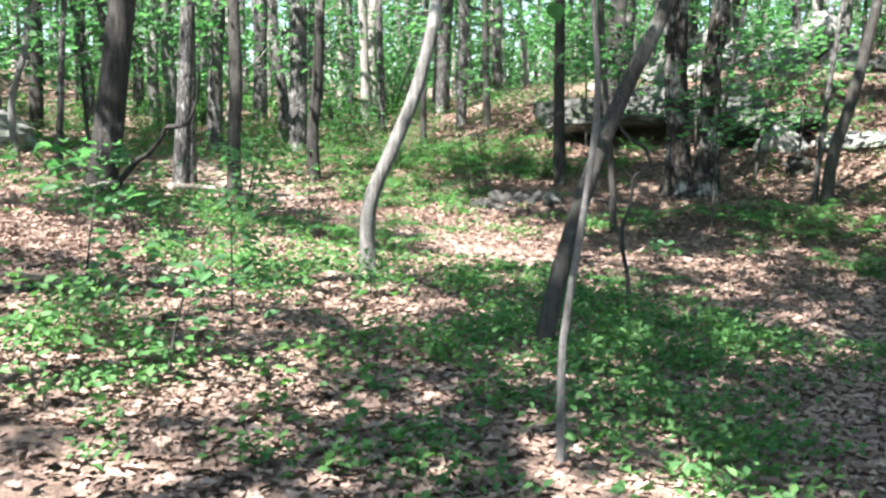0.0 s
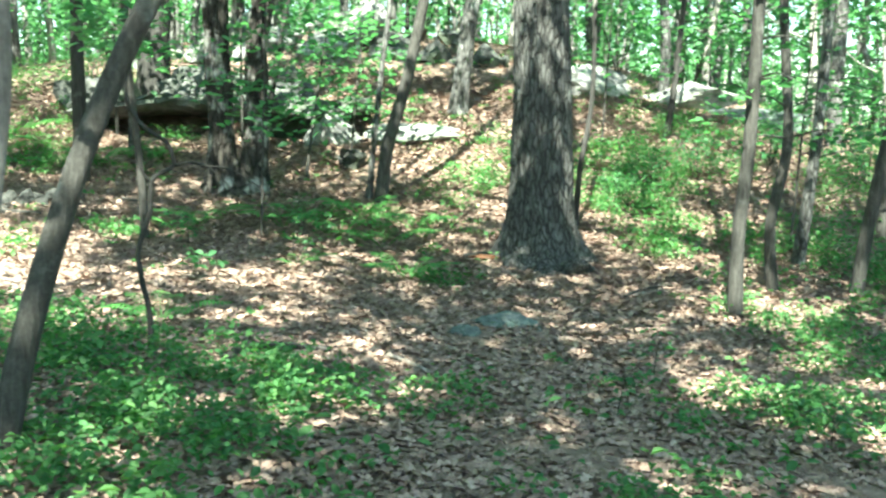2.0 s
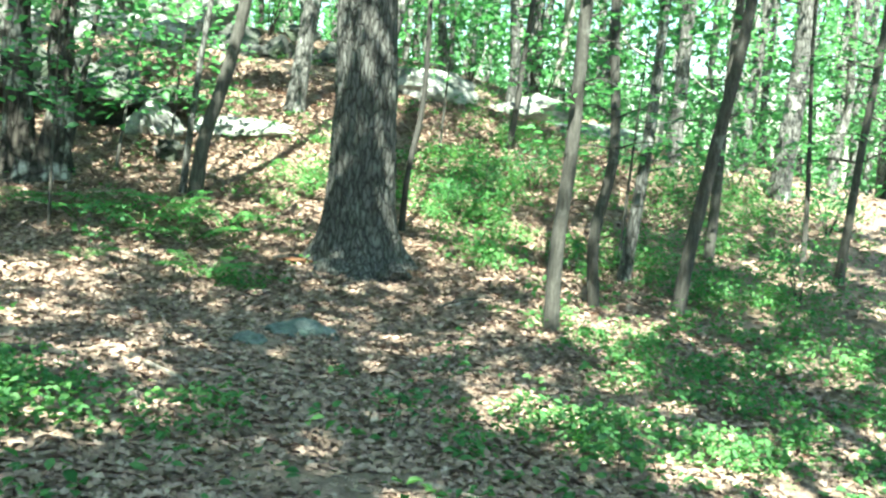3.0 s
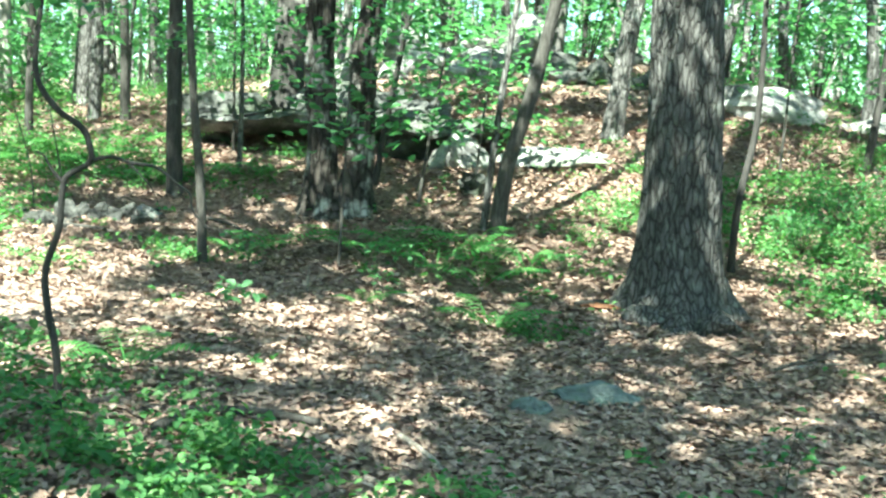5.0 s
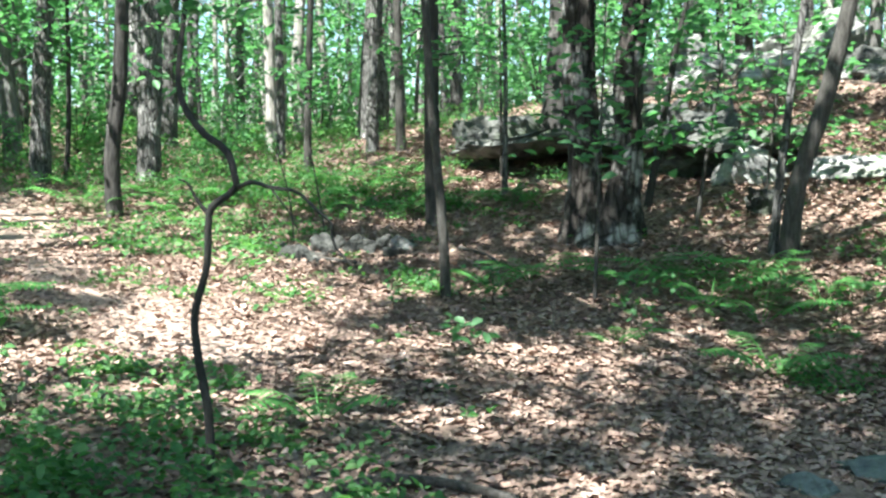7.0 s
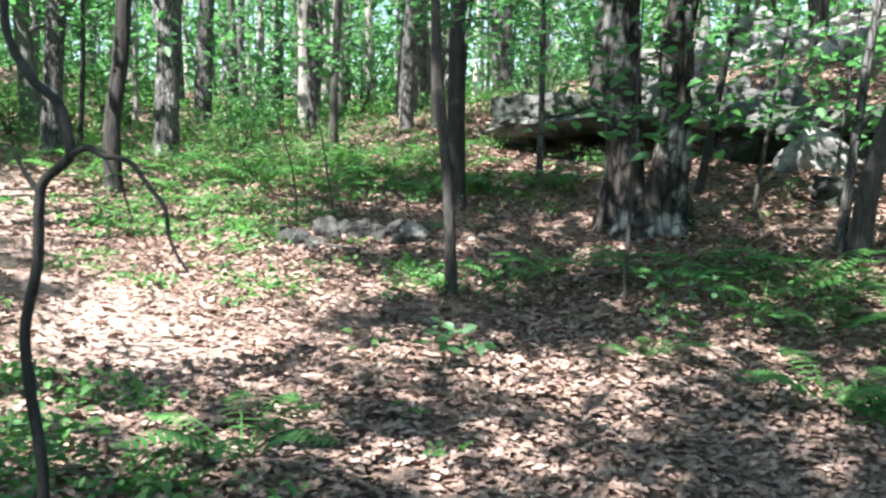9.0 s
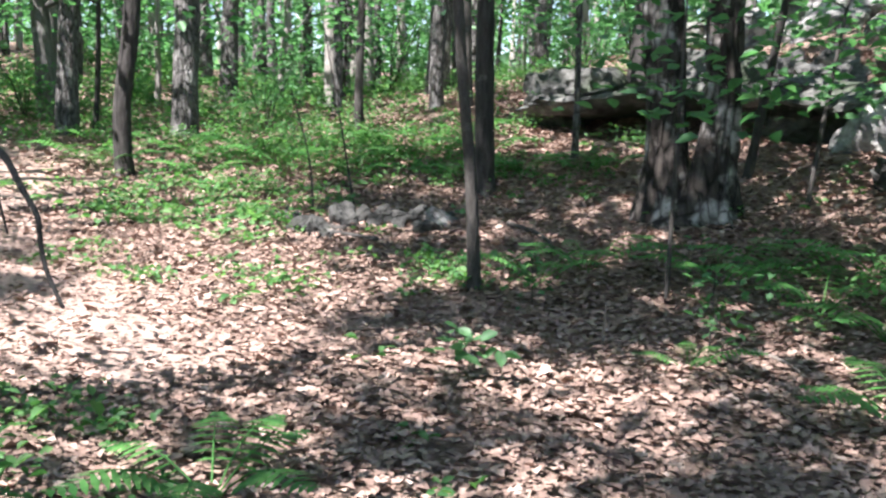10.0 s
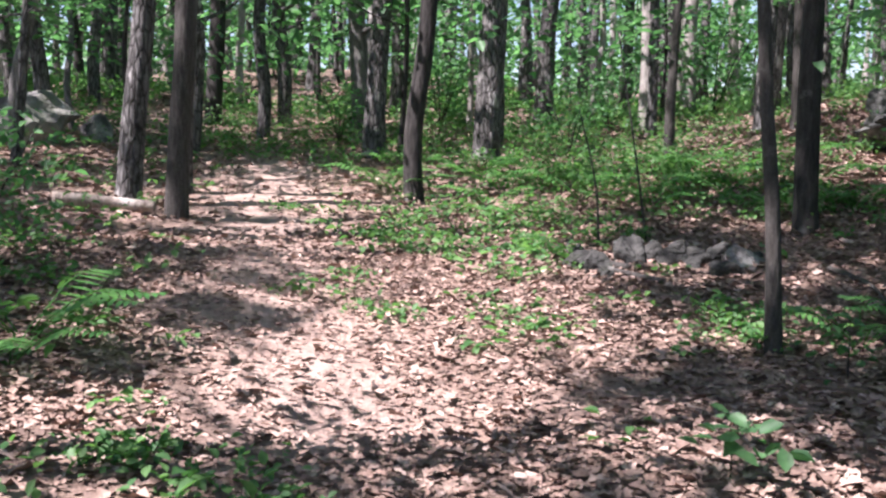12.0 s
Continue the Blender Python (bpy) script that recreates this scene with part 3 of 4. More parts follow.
def crooked_sapling():
    ob = thing("sapling", -2.69, -3.96, gz(-2.69, -3.96), "crooked dark sapling with a drooping side branch", "sapling", "saplings")
    stem = [(0.02, 0, -0.1), (0.02, 0, 0.28), (-0.025, 0, 0.52), (-0.036, 0, 0.70), (0.035, 0, 0.90), (0.05, 0, 1.06), (0.075, 0, 1.14), (0.185, 0, 1.205), (0.19, 0, 1.26), (0.148, 0, 1.36), (0.017, 0, 1.45), (-0.08, 0, 1.62), (-0.07, 0.05, 2.0), (0.0, 0.1, 2.8)]
    child("trunk", tube("trunk", smooth_line(stem, 6), (0.021, 0.007), DARK_BARK, 10, 0.15, 5), ob)
    child("branch", tube("branch", smooth_line([(0.185, 0, 1.21), (0.30, -0.03, 1.235), (0.417, -0.066, 1.215), (0.563, -0.108, 1.20), (0.671, -0.139, 1.138), (0.745, -0.161, 1.095), (0.752, -0.161, 1.042), (0.781, -0.17, 0.999), (0.848, -0.189, 0.95)], 6), (0.010, 0.0035), DARK_BARK, 8, 0.1, 6), ob)
    child("branch", tube("branch", smooth_line([(0.06, 0, 1.10), (0.01, -0.02, 1.17), (-0.03, -0.02, 1.23), (-0.075, -0.03, 1.25)], 5), (0.011, 0.003), DARK_BARK, 8, 0.1, 7), ob)
    child("twig", tube("twig", [Vector((0.417, -0.066, 1.212)), Vector((0.481, -0.085, 1.159)), Vector((0.53, -0.10, 1.12)), Vector((0.574, -0.111, 1.05))], (0.005, 0.002), DARK_BARK, 6, 0.1, 8), ob)
    rng = np.random.default_rng(5)
    pts = cluster_points(rng, 12, 12, 0.5, 0.5, 0.14) + (-0.05, 0.1, 2.1)
    child("crown", leaves("crown", pts, rng.uniform(0.06, 0.1, len(pts)), MAPLE, rng, 0.4), ob)


crooked_sapling()


def leafy_sapling(x, y, height, d, spreadx, seed, label, lean=(0, 0), clumps=26, per=13, size=(0.09, 0.15), low=0.5):
    """A thin stem with tiers of broad leaves on side twigs."""
    rng = np.random.default_rng(seed)
    ob = thing("sapling", x, y, gz(x, y), label, "sapling", "saplings")
    line = smooth_line([(0, 0, -0.1), (lean[0] * height * 0.4, lean[1] * height * 0.4, height * 0.4), (lean[0] * height, lean[1] * height, height)], 8)
    child("trunk", tube("trunk", line, (d / 2, d * 0.15), BROWN_BARK, 8, 0.1, seed), ob)
    pts = []
    for k in range(clumps):
        i = int(len(line) * rng.uniform(low, 0.99))
        s = line[min(i, len(line) - 1)]
        a = rng.uniform(0, 2 * math.pi)
        w = rng.uniform(0.3, 1.0) * spreadx
        e = s + Vector((math.cos(a) * w, math.sin(a) * w, rng.uniform(-0.1, 0.25) * w))
        if k < 9:
            child("twig", tube("twig", [s, (s + e) / 2 + Vector((0, 0, 0.05)), e], (d * 0.16, 0.003), BROWN_BARK, 5, 0.1, k), ob)
        pts.append(np.array(e) + rng.normal(size=(per, 3)) * (0.2 * spreadx + 0.05, 0.2 * spreadx + 0.05, 0.04 + 0.04 * spreadx))
    pts = np.concatenate(pts)
    child("foliage", leaves("foliage", pts, rng.uniform(*size, len(pts)), MAPLE, rng, 0.28), ob)
    return ob


leafy_sapling(-2.74, 0.83, 2.5, 0.035, 0.9, 301, "thin sapling with tiers of broad bright leaves", (0.03, 0.03), 22, 12, low=0.55)
leafy_sapling(-2.55, 3.4, 2.3, 0.05, 1.1, 302, "young maple with broad green leaves before the rocks", (0.15, 0.03), 40, 10, (0.09, 0.16), 0.4)
leafy_sapling(-2.0, 4.2, 2.0, 0.04, 0.9, 303, "young maple with drooping green leaves beside the rocks", (0.1, 0), 30, 10, (0.09, 0.15), 0.35)
leafy_sapling(-3.6, 4.6, 3.2, 0.05, 1.2, 304, "young maple with broad green leaves behind the twin trees", (0.0, 0), 26, 10, (0.09, 0.15), 0.45)
leafy_sapling(-5.6, 5.2, 3.2, 0.05, 1.2, 305, "leafy young maple near the rock ledge", (0.0, 0), 36, 16, low=0.5)
leafy_sapling(-6.17, 1.93, 1.9, 0.022, 0.35, 306, "thin dark sapling stem beside a boulder", (-0.18, -0.05), 6, 8, low=0.8)
leafy_sapling(-4.37, -7.05, 0.75, 0.02, 0.28, 307, "small seedling with bright sunlit leaves", (0.05, 0), 14, 9, (0.06, 0.1), 0.4)
leafy_sapling(-5.48, -7.1, 0.85, 0.02, 0.4, 308, "small leaning seedling with large pale-green leaves", (0.15, 0.1), 14, 9, (0.07, 0.13), 0.6)
leafy_sapling(-3.94, -8.2, 0.6, 0.02, 0.35, 309, "small leaning seedling with pale-green leaves", (0.3, 0.1), 12, 9, (0.06, 0.1), 0.5)
leafy_sapling(-4.24, -5.5, 0.3, 0.012, 0.12, 310, "tiny bright-green seedling among dry leaves", (0, 0), 6, 6, (0.05, 0.08), 0.4)
leafy_sapling(3.4, 1.5, 3.4, 0.04, 1.0, 311, "leafy young tree among slim trunks", (0.05, 0), 30, 15, low=0.4)
leafy_sapling(1.7, 4.8, 3.0, 0.04, 0.9, 312, "leafy young tree with large leaves behind the oak", (0.05, 0), 26, 14, low=0.55)
leafy_sapling(-3.42, 0.31, 0.32, 0.01, 0.16, 314, "small green seedling on dry leaves", (0, 0), 7, 6, (0.05, 0.09), 0.4)
leafy_sapling(-3.05, -1.1, 0.22, 0.008, 0.10, 315, "tiny seedling with broad bright leaves", (0.1, 0), 4, 5, (0.08, 0.13), 0.8)
leafy_sapling(0.23, -4.2, 0.28, 0.01, 0.15, 316, "small light-green seedling on dry leaves", (0.2, 0), 7, 6, (0.04, 0.07), 0.4)
leafy_sapling(0.73, -3.06, 0.33, 0.01, 0.14, 317, "small light-green seedling on dry leaves", (0.1, 0), 7, 6, (0.04, 0.07), 0.4)
leafy_sapling(1.46, -4.5, 0.3, 0.01, 0.2, 318, "small green seedling on dry leaves", (0, 0), 8, 6, (0.04, 0.08), 0.4)
leafy_sapling(-2.2, 0.1, 0.5, 0.012, 0.2, 319, "small dark-stemmed seedling on dry leaves", (0.05, 0), 8, 6, (0.05, 0.08), 0.4)


# ---- background woods ----
def wood_tree(kind):
    rng = np.random.default_rng(400 + kind)
    h = (6.5, 8.5, 9.5, 7.5, 10.0, 6.0)[kind]
    d = (0.10, 0.18, 0.26, 0.13, 0.22, 0.08)[kind]
    mat = (LIGHT_BARK, GREY_BARK, LIGHT_BARK, PALE_BARK, GREY_BARK, DARK_BARK)[kind]
    ob = thing("tree", 0, 0, 0, ("slim grey tree among leafy woods", "grey tree among leafy woods", "stout grey tree deep in the woods",
               "pale sunlit tree deep in the woods", "mid-grey tree deep in the woods", "thin dark tree deep in the woods")[kind], "tree", "background trees")
    line = trunk_line((rng.normal() * 0.05, rng.normal() * 0.05), h, 0.06, 400 + kind, 4)
    child("trunk", tube("trunk", line, (d / 2, d * 0.15), mat, 9, 0.08, kind), ob)
    limbs(ob, line, d / 2, mat, rng, 4, 0.35, 1.2)
    pts = []
    for _ in range(21):
        t = rng.uniform(0.36, 1.0)
        c = np.array(line[int(t * (len(line) - 1))])
        a, w = rng.uniform(0, 2 * math.pi), rng.uniform(0.3, 1.9)
        c = c + (math.cos(a) * w, math.sin(a) * w, rng.uniform(-0.2, 0.4))
        pts.append(c + rng.normal(size=(27, 3)) * (0.36, 0.36, 0.13))
    pts = np.concatenate(pts)
    child("crown", leaves("crown", pts, rng.uniform(0.10, 0.18, len(pts)), MAPLE, rng, 0.4), ob)
    return ob


def bush(kind):
    rng = np.random.default_rng(500 + kind)
    ob = thing("bush", 0, 0, 0, "bright-green leafy understory bush", "bush", "understory bushes")
    for k in range(5):
        a = rng.uniform(0, 2 * math.pi)
        child("stem", tube("stem", [Vector((0, 0, -0.05)), Vector((math.cos(a) * 0.2, math.sin(a) * 0.2, 0.5)), Vector((math.cos(a) * 0.45, math.sin(a) * 0.45, 0.95))], (0.012, 0.004), BROWN_BARK, 5, 0.1, k), ob)
    pts = cluster_points(rng, 26, 16, 0.6, 0.75, 0.15) + (0, 0, 0.62)
    child("foliage", leaves("foliage", pts, rng.uniform(0.05, 0.10, len(pts)), MAPLE, rng, 0.45), ob)
    return ob


def clear_of_walk(x, y):
    """Whether a place in the woods lies beyond the open stretch that the walk looks over."""
    if y < 9.5 and -11.5 < x < 7.0 and not (y > 7.5 and x > 2.0):
        return False
    if y < -1.5 and x > -14:
        return False
    return y > -9


def copies(originals, spots):
    used = set()
    for kind, x, y, turn, size in spots:
        m = pose(x, y, gz(x, y), 0, 0, turn) @ Matrix.Scale(size, 4)
        if kind not in used:
            used.add(kind)
            originals[kind].matrix_basis = m
        else:
            made = copy_thing(originals[kind], pose(x, y, gz(x, y), 0, 0, turn))
            made.matrix_basis = m


def scatter_woods():
    rng = np.random.default_rng(77)
    spots = []
    while len(spots) < 228:
        a, r = rng.uniform(-0.75, 2.05), rng.uniform(8, 34)
        x, y = -1.5 - math.sin(a) * r, -5 + math.cos(a) * r
        if clear_of_walk(x, y) and all((x - s[1]) ** 2 + (y - s[2]) ** 2 > 1.1 for s in spots):
            spots.append((len(spots) % 6, x, y, rng.uniform(0, 360), rng.uniform(0.8, 1.3)))
    copies([wood_tree(k) for k in range(6)], spots)


scatter_woods()


def distant_stems(name, mat, label, count, seed, thick):
    """Slim trunks far back in the woods, too many to count, each a tapering bent stem."""
    rng = np.random.default_rng(seed)
    verts, faces = [], []
    for _ in range(count):
        a, r = rng.uniform(-0.8, 2.1), rng.uniform(20, 56)
        x, y = -1.5 - math.sin(a) * r, -5 + math.cos(a) * r
        z, d, h = gz(x, y), rng.uniform(*thick), rng.uniform(7, 13)
        lx, ly, bx, by = rng.normal(size=4) * (0.06, 0.06, 0.1, 0.1)
        base = len(verts)
        for k in range(7):
            t = k / 6
            cx, cy = x + lx * h * t + bx * math.sin(t * 7), y + ly * h * t + by * math.cos(t * 6)
            rr = d / 2 * (1.15 - 0.8 * t) * (1 + 0.12 * rng.normal()) + (0.3 * d if k == 0 else 0)
            verts += [(cx + rr * math.cos(q), cy + rr * math.sin(q), z - 0.15 + h * t) for q in np.arange(7) * 2 * math.pi / 7]
        faces += [(base + k * 7 + q, base + k * 7 + (q + 1) % 7, base + k * 7 + 7 + (q + 1) % 7, base + k * 7 + 7 + q) for k in range(6) for q in range(7)]
    tagged(new(name, mesh_uniform(name, verts, faces, mat, True)), label, "trees", kind="stuff")


distant_stems("distant_pale_trunks", PALE_BARK, "slim pale sunlit trunks deep in the woods", 120, 811, (0.07, 0.2))
distant_stems("distant_grey_trunks", GREY_BARK, "slim grey trunks deep in the woods", 150, 812, (0.06, 0.24))
distant_stems("distant_dark_trunks", DARK_BARK, "slim dark trunks deep in the woods", 60, 813, (0.05, 0.16))
BUSHES = [(-14.5, 6, 1.2), (-13.3, 3.3, 0.9), (6.7, 5.8, 1.1), (5.6, 4.4, 0.9), (7.4, 4.0, 1.0), (4.4, 5.2, 0.8), (-7.2, -2.9, 0.9),
          (-10.1, 4.8, 0.9), (2.2, 3.6, 0.6), (1.7, 2.8, 0.5), (3.0, 4.2, 0.7), (-12, 7.5, 1.1), (-7.0, 8.2, 0.9), (5.2, 0.6, 0.7), (6.6, -0.4, 0.8)]


def scatter_bushes():
    rng = np.random.default_rng(78)
    spots = [(k % 3, x, y, rng.uniform(0, 360), s) for k, (x, y, s) in enumerate(BUSHES)]
    while len(spots) < 62:
        a, r = rng.uniform(-0.7, 1.9), rng.uniform(9, 34)
        x, y = -1.5 - math.sin(a) * r, -5 + math.cos(a) * r
        if clear_of_walk(x, y):
            spots.append((len(spots) % 3, x, y, rng.uniform(0, 360), rng.uniform(0.7, 1.7)))
    copies([bush(k) for k in range(3)], spots)


scatter_bushes()


def far_woods():
    """The leafy wall of the forest where single trees can no longer be told apart."""
    rng = np.random.default_rng(79)
    n = 46000
    a, r = rng.uniform(0, 2 * np.pi, n), rng.uniform(46, 66, n)
    x, y = -1.5 + np.cos(a) * r, -2 + np.sin(a) * r
    z = ground_z(x, y) + rng.uniform(0.0, 1.0, n) ** 1.9 * 18
    me = leaves("far_woods", np.stack([x, y, z], 1), rng.uniform(0.5, 1.1, n), MAPLE, rng, 0.6)
    tagged(new("far_woods", me), "distant green forest foliage closing the view", "woods", kind="stuff")


far_woods()


def undergrowth():
    """Low leafy growth between the farther trunks, too dense to count."""
    rng = np.random.default_rng(80)
    n = 16000
    a, r = rng.uniform(-0.8, 2.1, n), rng.uniform(21, 47, n)
    x, y = -1.5 - np.sin(a) * r, -5 + np.cos(a) * r
    z = ground_z(x, y) + rng.uniform(0.0, 1.0, n) ** 1.6 * 2.8
    clump = np.array([noise.noise(Vector((u * 0.35, v * 0.35, 2))) for u, v in zip(x, y)]) > -0.12
    me = leaves("undergrowth", np.stack([x, y, z], 1)[clump], rng.uniform(0.16, 0.38, int(clump.sum())), MAPLE, rng, 0.5)
    tagged(new("undergrowth", me), "leafy green undergrowth between distant trunks", "undergrowth", kind="stuff")


undergrowth()


# ---- rocks ----
def rock(x, y, size, mat, seed, turn=0, tilt=(0, 0), sink=0.22, label="grey angular boulder on the slope", planes=12, lift=0.0):
    ob = new("boulder", boulder("boulder", size, mat, seed, planes))
    ob.location = (x, y, gz(x, y) - sink * size[2] + lift)
    ob.rotation_euler = (radians(tilt[0]), radians(tilt[1]), radians(turn))
    return tagged(ob, label, "rock", "rocks on the slope")


def slab(x, y, z, size, mat, seed, turn, tilt, label):
    """A broad layered ledge of stone with a broken rim, flat beneath; z is the height of its underside."""
    rings = [(0.05, 0.05), (0.5, 0.03), (0.8, 0.0), (0.95, 0.08), (1.0, 0.2), (0.99, 0.34), (0.96, 0.48), (0.92, 0.6), (0.88, 0.72), (0.78, 0.86), (0.6, 0.95), (0.4, 1.0), (0.2, 1.0), (0.05, 1.0)]
    n, verts, faces = 56, [], []
    for i, (w, h) in enumerate(rings):
        for k in range(n):
            a = 2 * math.pi * k / n
            c, d = math.cos(a), math.sin(a)
            r = (abs(c) ** 4.5 + abs(d) ** 4.5) ** (-1 / 4.5)
            q = Vector((c * 2.2 + seed, d * 2.2, h * 0.9))
            q2 = Vector((c * 2.2 + seed, d * 2.2, h * 2.6))
            r *= 1 + 0.24 * noise.noise(q) + 0.11 * noise.noise(q2 * 2.3) + 0.05 * noise.noise(q2 * 6)
            lift = 0.45 * noise.noise(Vector((c * w * 1.6, d * w * 1.6, seed))) + 0.2 * noise.noise(Vector((c * w * 5, d * w * 5, seed + h * 4)))
            verts.append((c * r * w * size[0] / 2, d * r * w * size[1] / 2, (h + lift) * size[2]))
    for i in range(len(rings) - 1):
        for k in range(n):
            p, q = i * n + k, i * n + (k + 1) % n
            faces.append((p, q, q + n, p + n))
    faces += [tuple(range(n))[::-1], tuple((len(rings) - 1) * n + k for k in range(n))]
    ob = new("rock_slab", mesh_from("rock_slab", verts, faces, mat, False))
    ob.location = (x, y, z)
    ob.rotation_euler = (radians(tilt[0]), radians(tilt[1]), radians(turn))
    return tagged(ob, label, "rock", "rocks on the slope")


slab(-5.3, 6.0, 1.54, (2.3, 1.7, 0.26), ROCK_MOSSY_SHADED, 3, 4, (-5, -2), "overhanging dark slab with a shaded hollow beneath")
slab(-2.85, 5.75, 1.56, (2.1, 1.6, 0.30), ROCK_MOSSY_SHADED, 9, -6, (-4, 1), "dark mossy ledge overhanging a shaded side")
rock(-6.2, 5.9, (0.9, 1.2, 0.62), ROCK_MOSSY_SHADED, 4, 30, label="mossy block holding up the slab")
# added block closing the back of the hollow to keep it black
rock(-4.75, 6.7, (1.8, 1.0, 0.8), ROCK_MOSSY_SHADED, 5, 10, label="dark rock added to deepen the hollow under the slab")
rock(-6.6, 6.8, (1.6, 1.4, 0.8), ROCK_MOSSY_SHADED, 6, 50, label="mossy boulder behind the ledge")
rock(-3.3, 5.75, (1.3, 0.9, 0.5), ROCK_MOSSY_SHADED, 7, 12, (8, 0), label="dark block under the ledge")
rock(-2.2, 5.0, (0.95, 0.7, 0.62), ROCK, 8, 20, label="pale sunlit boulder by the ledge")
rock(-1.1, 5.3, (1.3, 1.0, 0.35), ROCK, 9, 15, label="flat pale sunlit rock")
rock(-3.6, 6.2, (1.6, 1.2, 0.75), ROCK_MOSSY_SHADED, 10, 0, label="dark rock in the outcrop")
rock(-1.93, 3.98, (0.5, 0.42, 0.36), ROCK_DARK, 11, 0, label="small dark block beside leaning trees")
def outcrop(x, y, width, depth, height, count, mat, seed, label):
    """A rubble of broken blocks, heaped towards the middle."""
    rng = np.random.default_rng(seed)
    for k in range(count):
        u, v = rng.uniform(-1, 1), rng.uniform(-1, 1)
        size = rng.uniform(0.45, 1.15) * (1.1 - 0.4 * abs(u))
        rock(x + u * width / 2, y + v * depth / 2, (size * rng.uniform(0.9, 1.5), size, size * rng.uniform(0.45, 0.8)), mat, seed + k, rng.uniform(0, 360),
             (rng.normal() * 12, rng.normal() * 12), 0.2, label, lift=height * (1 - abs(u)) * max(0, v) * 0.6)


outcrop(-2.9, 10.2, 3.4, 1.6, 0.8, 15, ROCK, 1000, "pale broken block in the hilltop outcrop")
outcrop(-0.6, 10.0, 2.6, 1.2, 0.8, 10, ROCK_MOSSY_SHADED, 1100, "dark shaded block in the hilltop outcrop")
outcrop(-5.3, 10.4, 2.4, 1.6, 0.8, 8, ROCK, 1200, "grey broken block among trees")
outcrop(-4.2, 7.2, 2.6, 1.2, 0.4, 7, ROCK_MOSSY_SHADED, 1300, "dark mossy block above the ledge")
rock(2.2, 8.7, (2.2, 1.2, 0.7), ROCK, 16, -8, label="long pale sunlit rock on the slope")
rock(3.9, 8.6, (2.0, 1.2, 0.6), ROCK, 17, -15, label="pale sunlit rock among greenery")
rock(5.4, 8.4, (2.2, 1.2, 0.55), ROCK_BLUE, 18, -10, label="blue-grey slab sloping down the hill")
HEAP = np.random.default_rng(1400)
for k in range(17):
    u, v = HEAP.uniform(-1, 1), HEAP.normal() * 0.14
    rs = HEAP.uniform(0.16, 0.36) * (1.1 - 0.3 * abs(u))
    rock(-5.68 + 0.52 * u + v * 0.6, 1.32 + 0.42 * u - v, (rs * 1.5, rs, rs * 0.78), ROCK_DARK, 1400 + k, HEAP.uniform(0, 360), (HEAP.normal() * 10, HEAP.normal() * 10), 0.25,
         "dark rough stone in a low heap", lift=0.06 * (1 - abs(u)) * (k % 2))
rock(-5.16, 1.80, (0.34, 0.28, 0.20), ROCK, 1418, 30, label="pale lichen-spotted stone beside a stone heap")
rock(-0.60, -2.26, (0.42, 0.3, 0.16), ROCK_BLUE, 21, 15, sink=0.22, label="flat blue-grey stone sunk in the leaf litter")
rock(-0.27, -1.74, (0.72, 0.36, 0.19), ROCK_BLUE, 22, 12, sink=0.22, label="flat blue-grey stone sunk in the leaf litter")
rock(-13.2, -1.4, (1.8, 1.2, 0.75), ROCK, 23, 60, label="pale sunlit boulder near the trail")
rock(-13.1, -0.3, (0.5, 0.45, 0.5), ROCK, 24, 10, label="pale sunlit boulder near the trail")
rock(-14.4, -1.9, (1.6, 1.4, 0.9), ROCK, 25, 30, label="grey boulder among trees")


# ---- dead wood ----
def stick(points, r0, r1, label, mat=DEAD_WOOD, seed=0, name="stick", category="stick"):
    ob = new(name, tube(name, smooth_line(points, 6), (r0, r1), mat, 9, 0.15, seed))
    return tagged(ob, label, category, "dead wood")


def lying(x0, y0, x1, y1, r0, r1, label, seed, bow=0.1, name="stick", mat=DEAD_WOOD):
    n = 5
    pts = []
    for i in range(n):
        t = i / (n - 1)
        x, y = x0 + (x1 - x0) * t, y0 + (y1 - y0) * t
        s = bow * math.sin(math.pi * t)
        x, y = x - (y1 - y0) * s, y + (x1 - x0) * s
        pts.append((x, y, gz(x, y) + r0 + 0.02))
    return stick(pts, r0, r1, label, mat, seed, name, "log" if name == "log" else "stick")


lying(-8.95, -1.95, -8.66, -1.22, 0.06, 0.045, "pale fallen log lying beside the trail", 1, 0.04, "log")
lying(1.03, -0.53, 1.64, -0.03, 0.018, 0.008, "broken dark branch lying on leaf litter", 2, mat=BROWN_BARK)
lying(1.12, -0.46, 1.78, -0.12, 0.012, 0.006, "thin grey stick lying on leaf litter", 3)
lying(-2.2, -3.9, -1.6, -3.3, 0.035, 0.02, "curved dark branch lying among low shrubs", 4, 0.3, mat=BROWN_BARK)
lying(-1.2, -3.2, -0.8, -4.0, 0.018, 0.008, "thin pale stick lying on dry leaves", 5)
lying(-2.0, 0.25, -1.65, 0.0, 0.014, 0.006, "short pale stick on dry leaves", 6)
crumble = new("rotten_wood", boulder("rotten_wood", (0.42, 0.3, 0.09), ROTTEN, 75, 14, 3, 0.3))
crumble.location = (-0.33, 0.66, gz(-0.33, 0.66) - 0.01)
tagged(crumble, "crumbled orange rotten wood at the foot of the oak", "dead wood")
lying(-0.5, 0.55, -0.05, 0.75, 0.03, 0.02, "dark broken root beside the oak", 7, mat=BROWN_BARK)
lying(-5.2, 1.0, -6.6, 1.3, 0.022, 0.008, "dark dead branch lying across a stone heap", 18, 0.1, mat=BROWN_BARK)
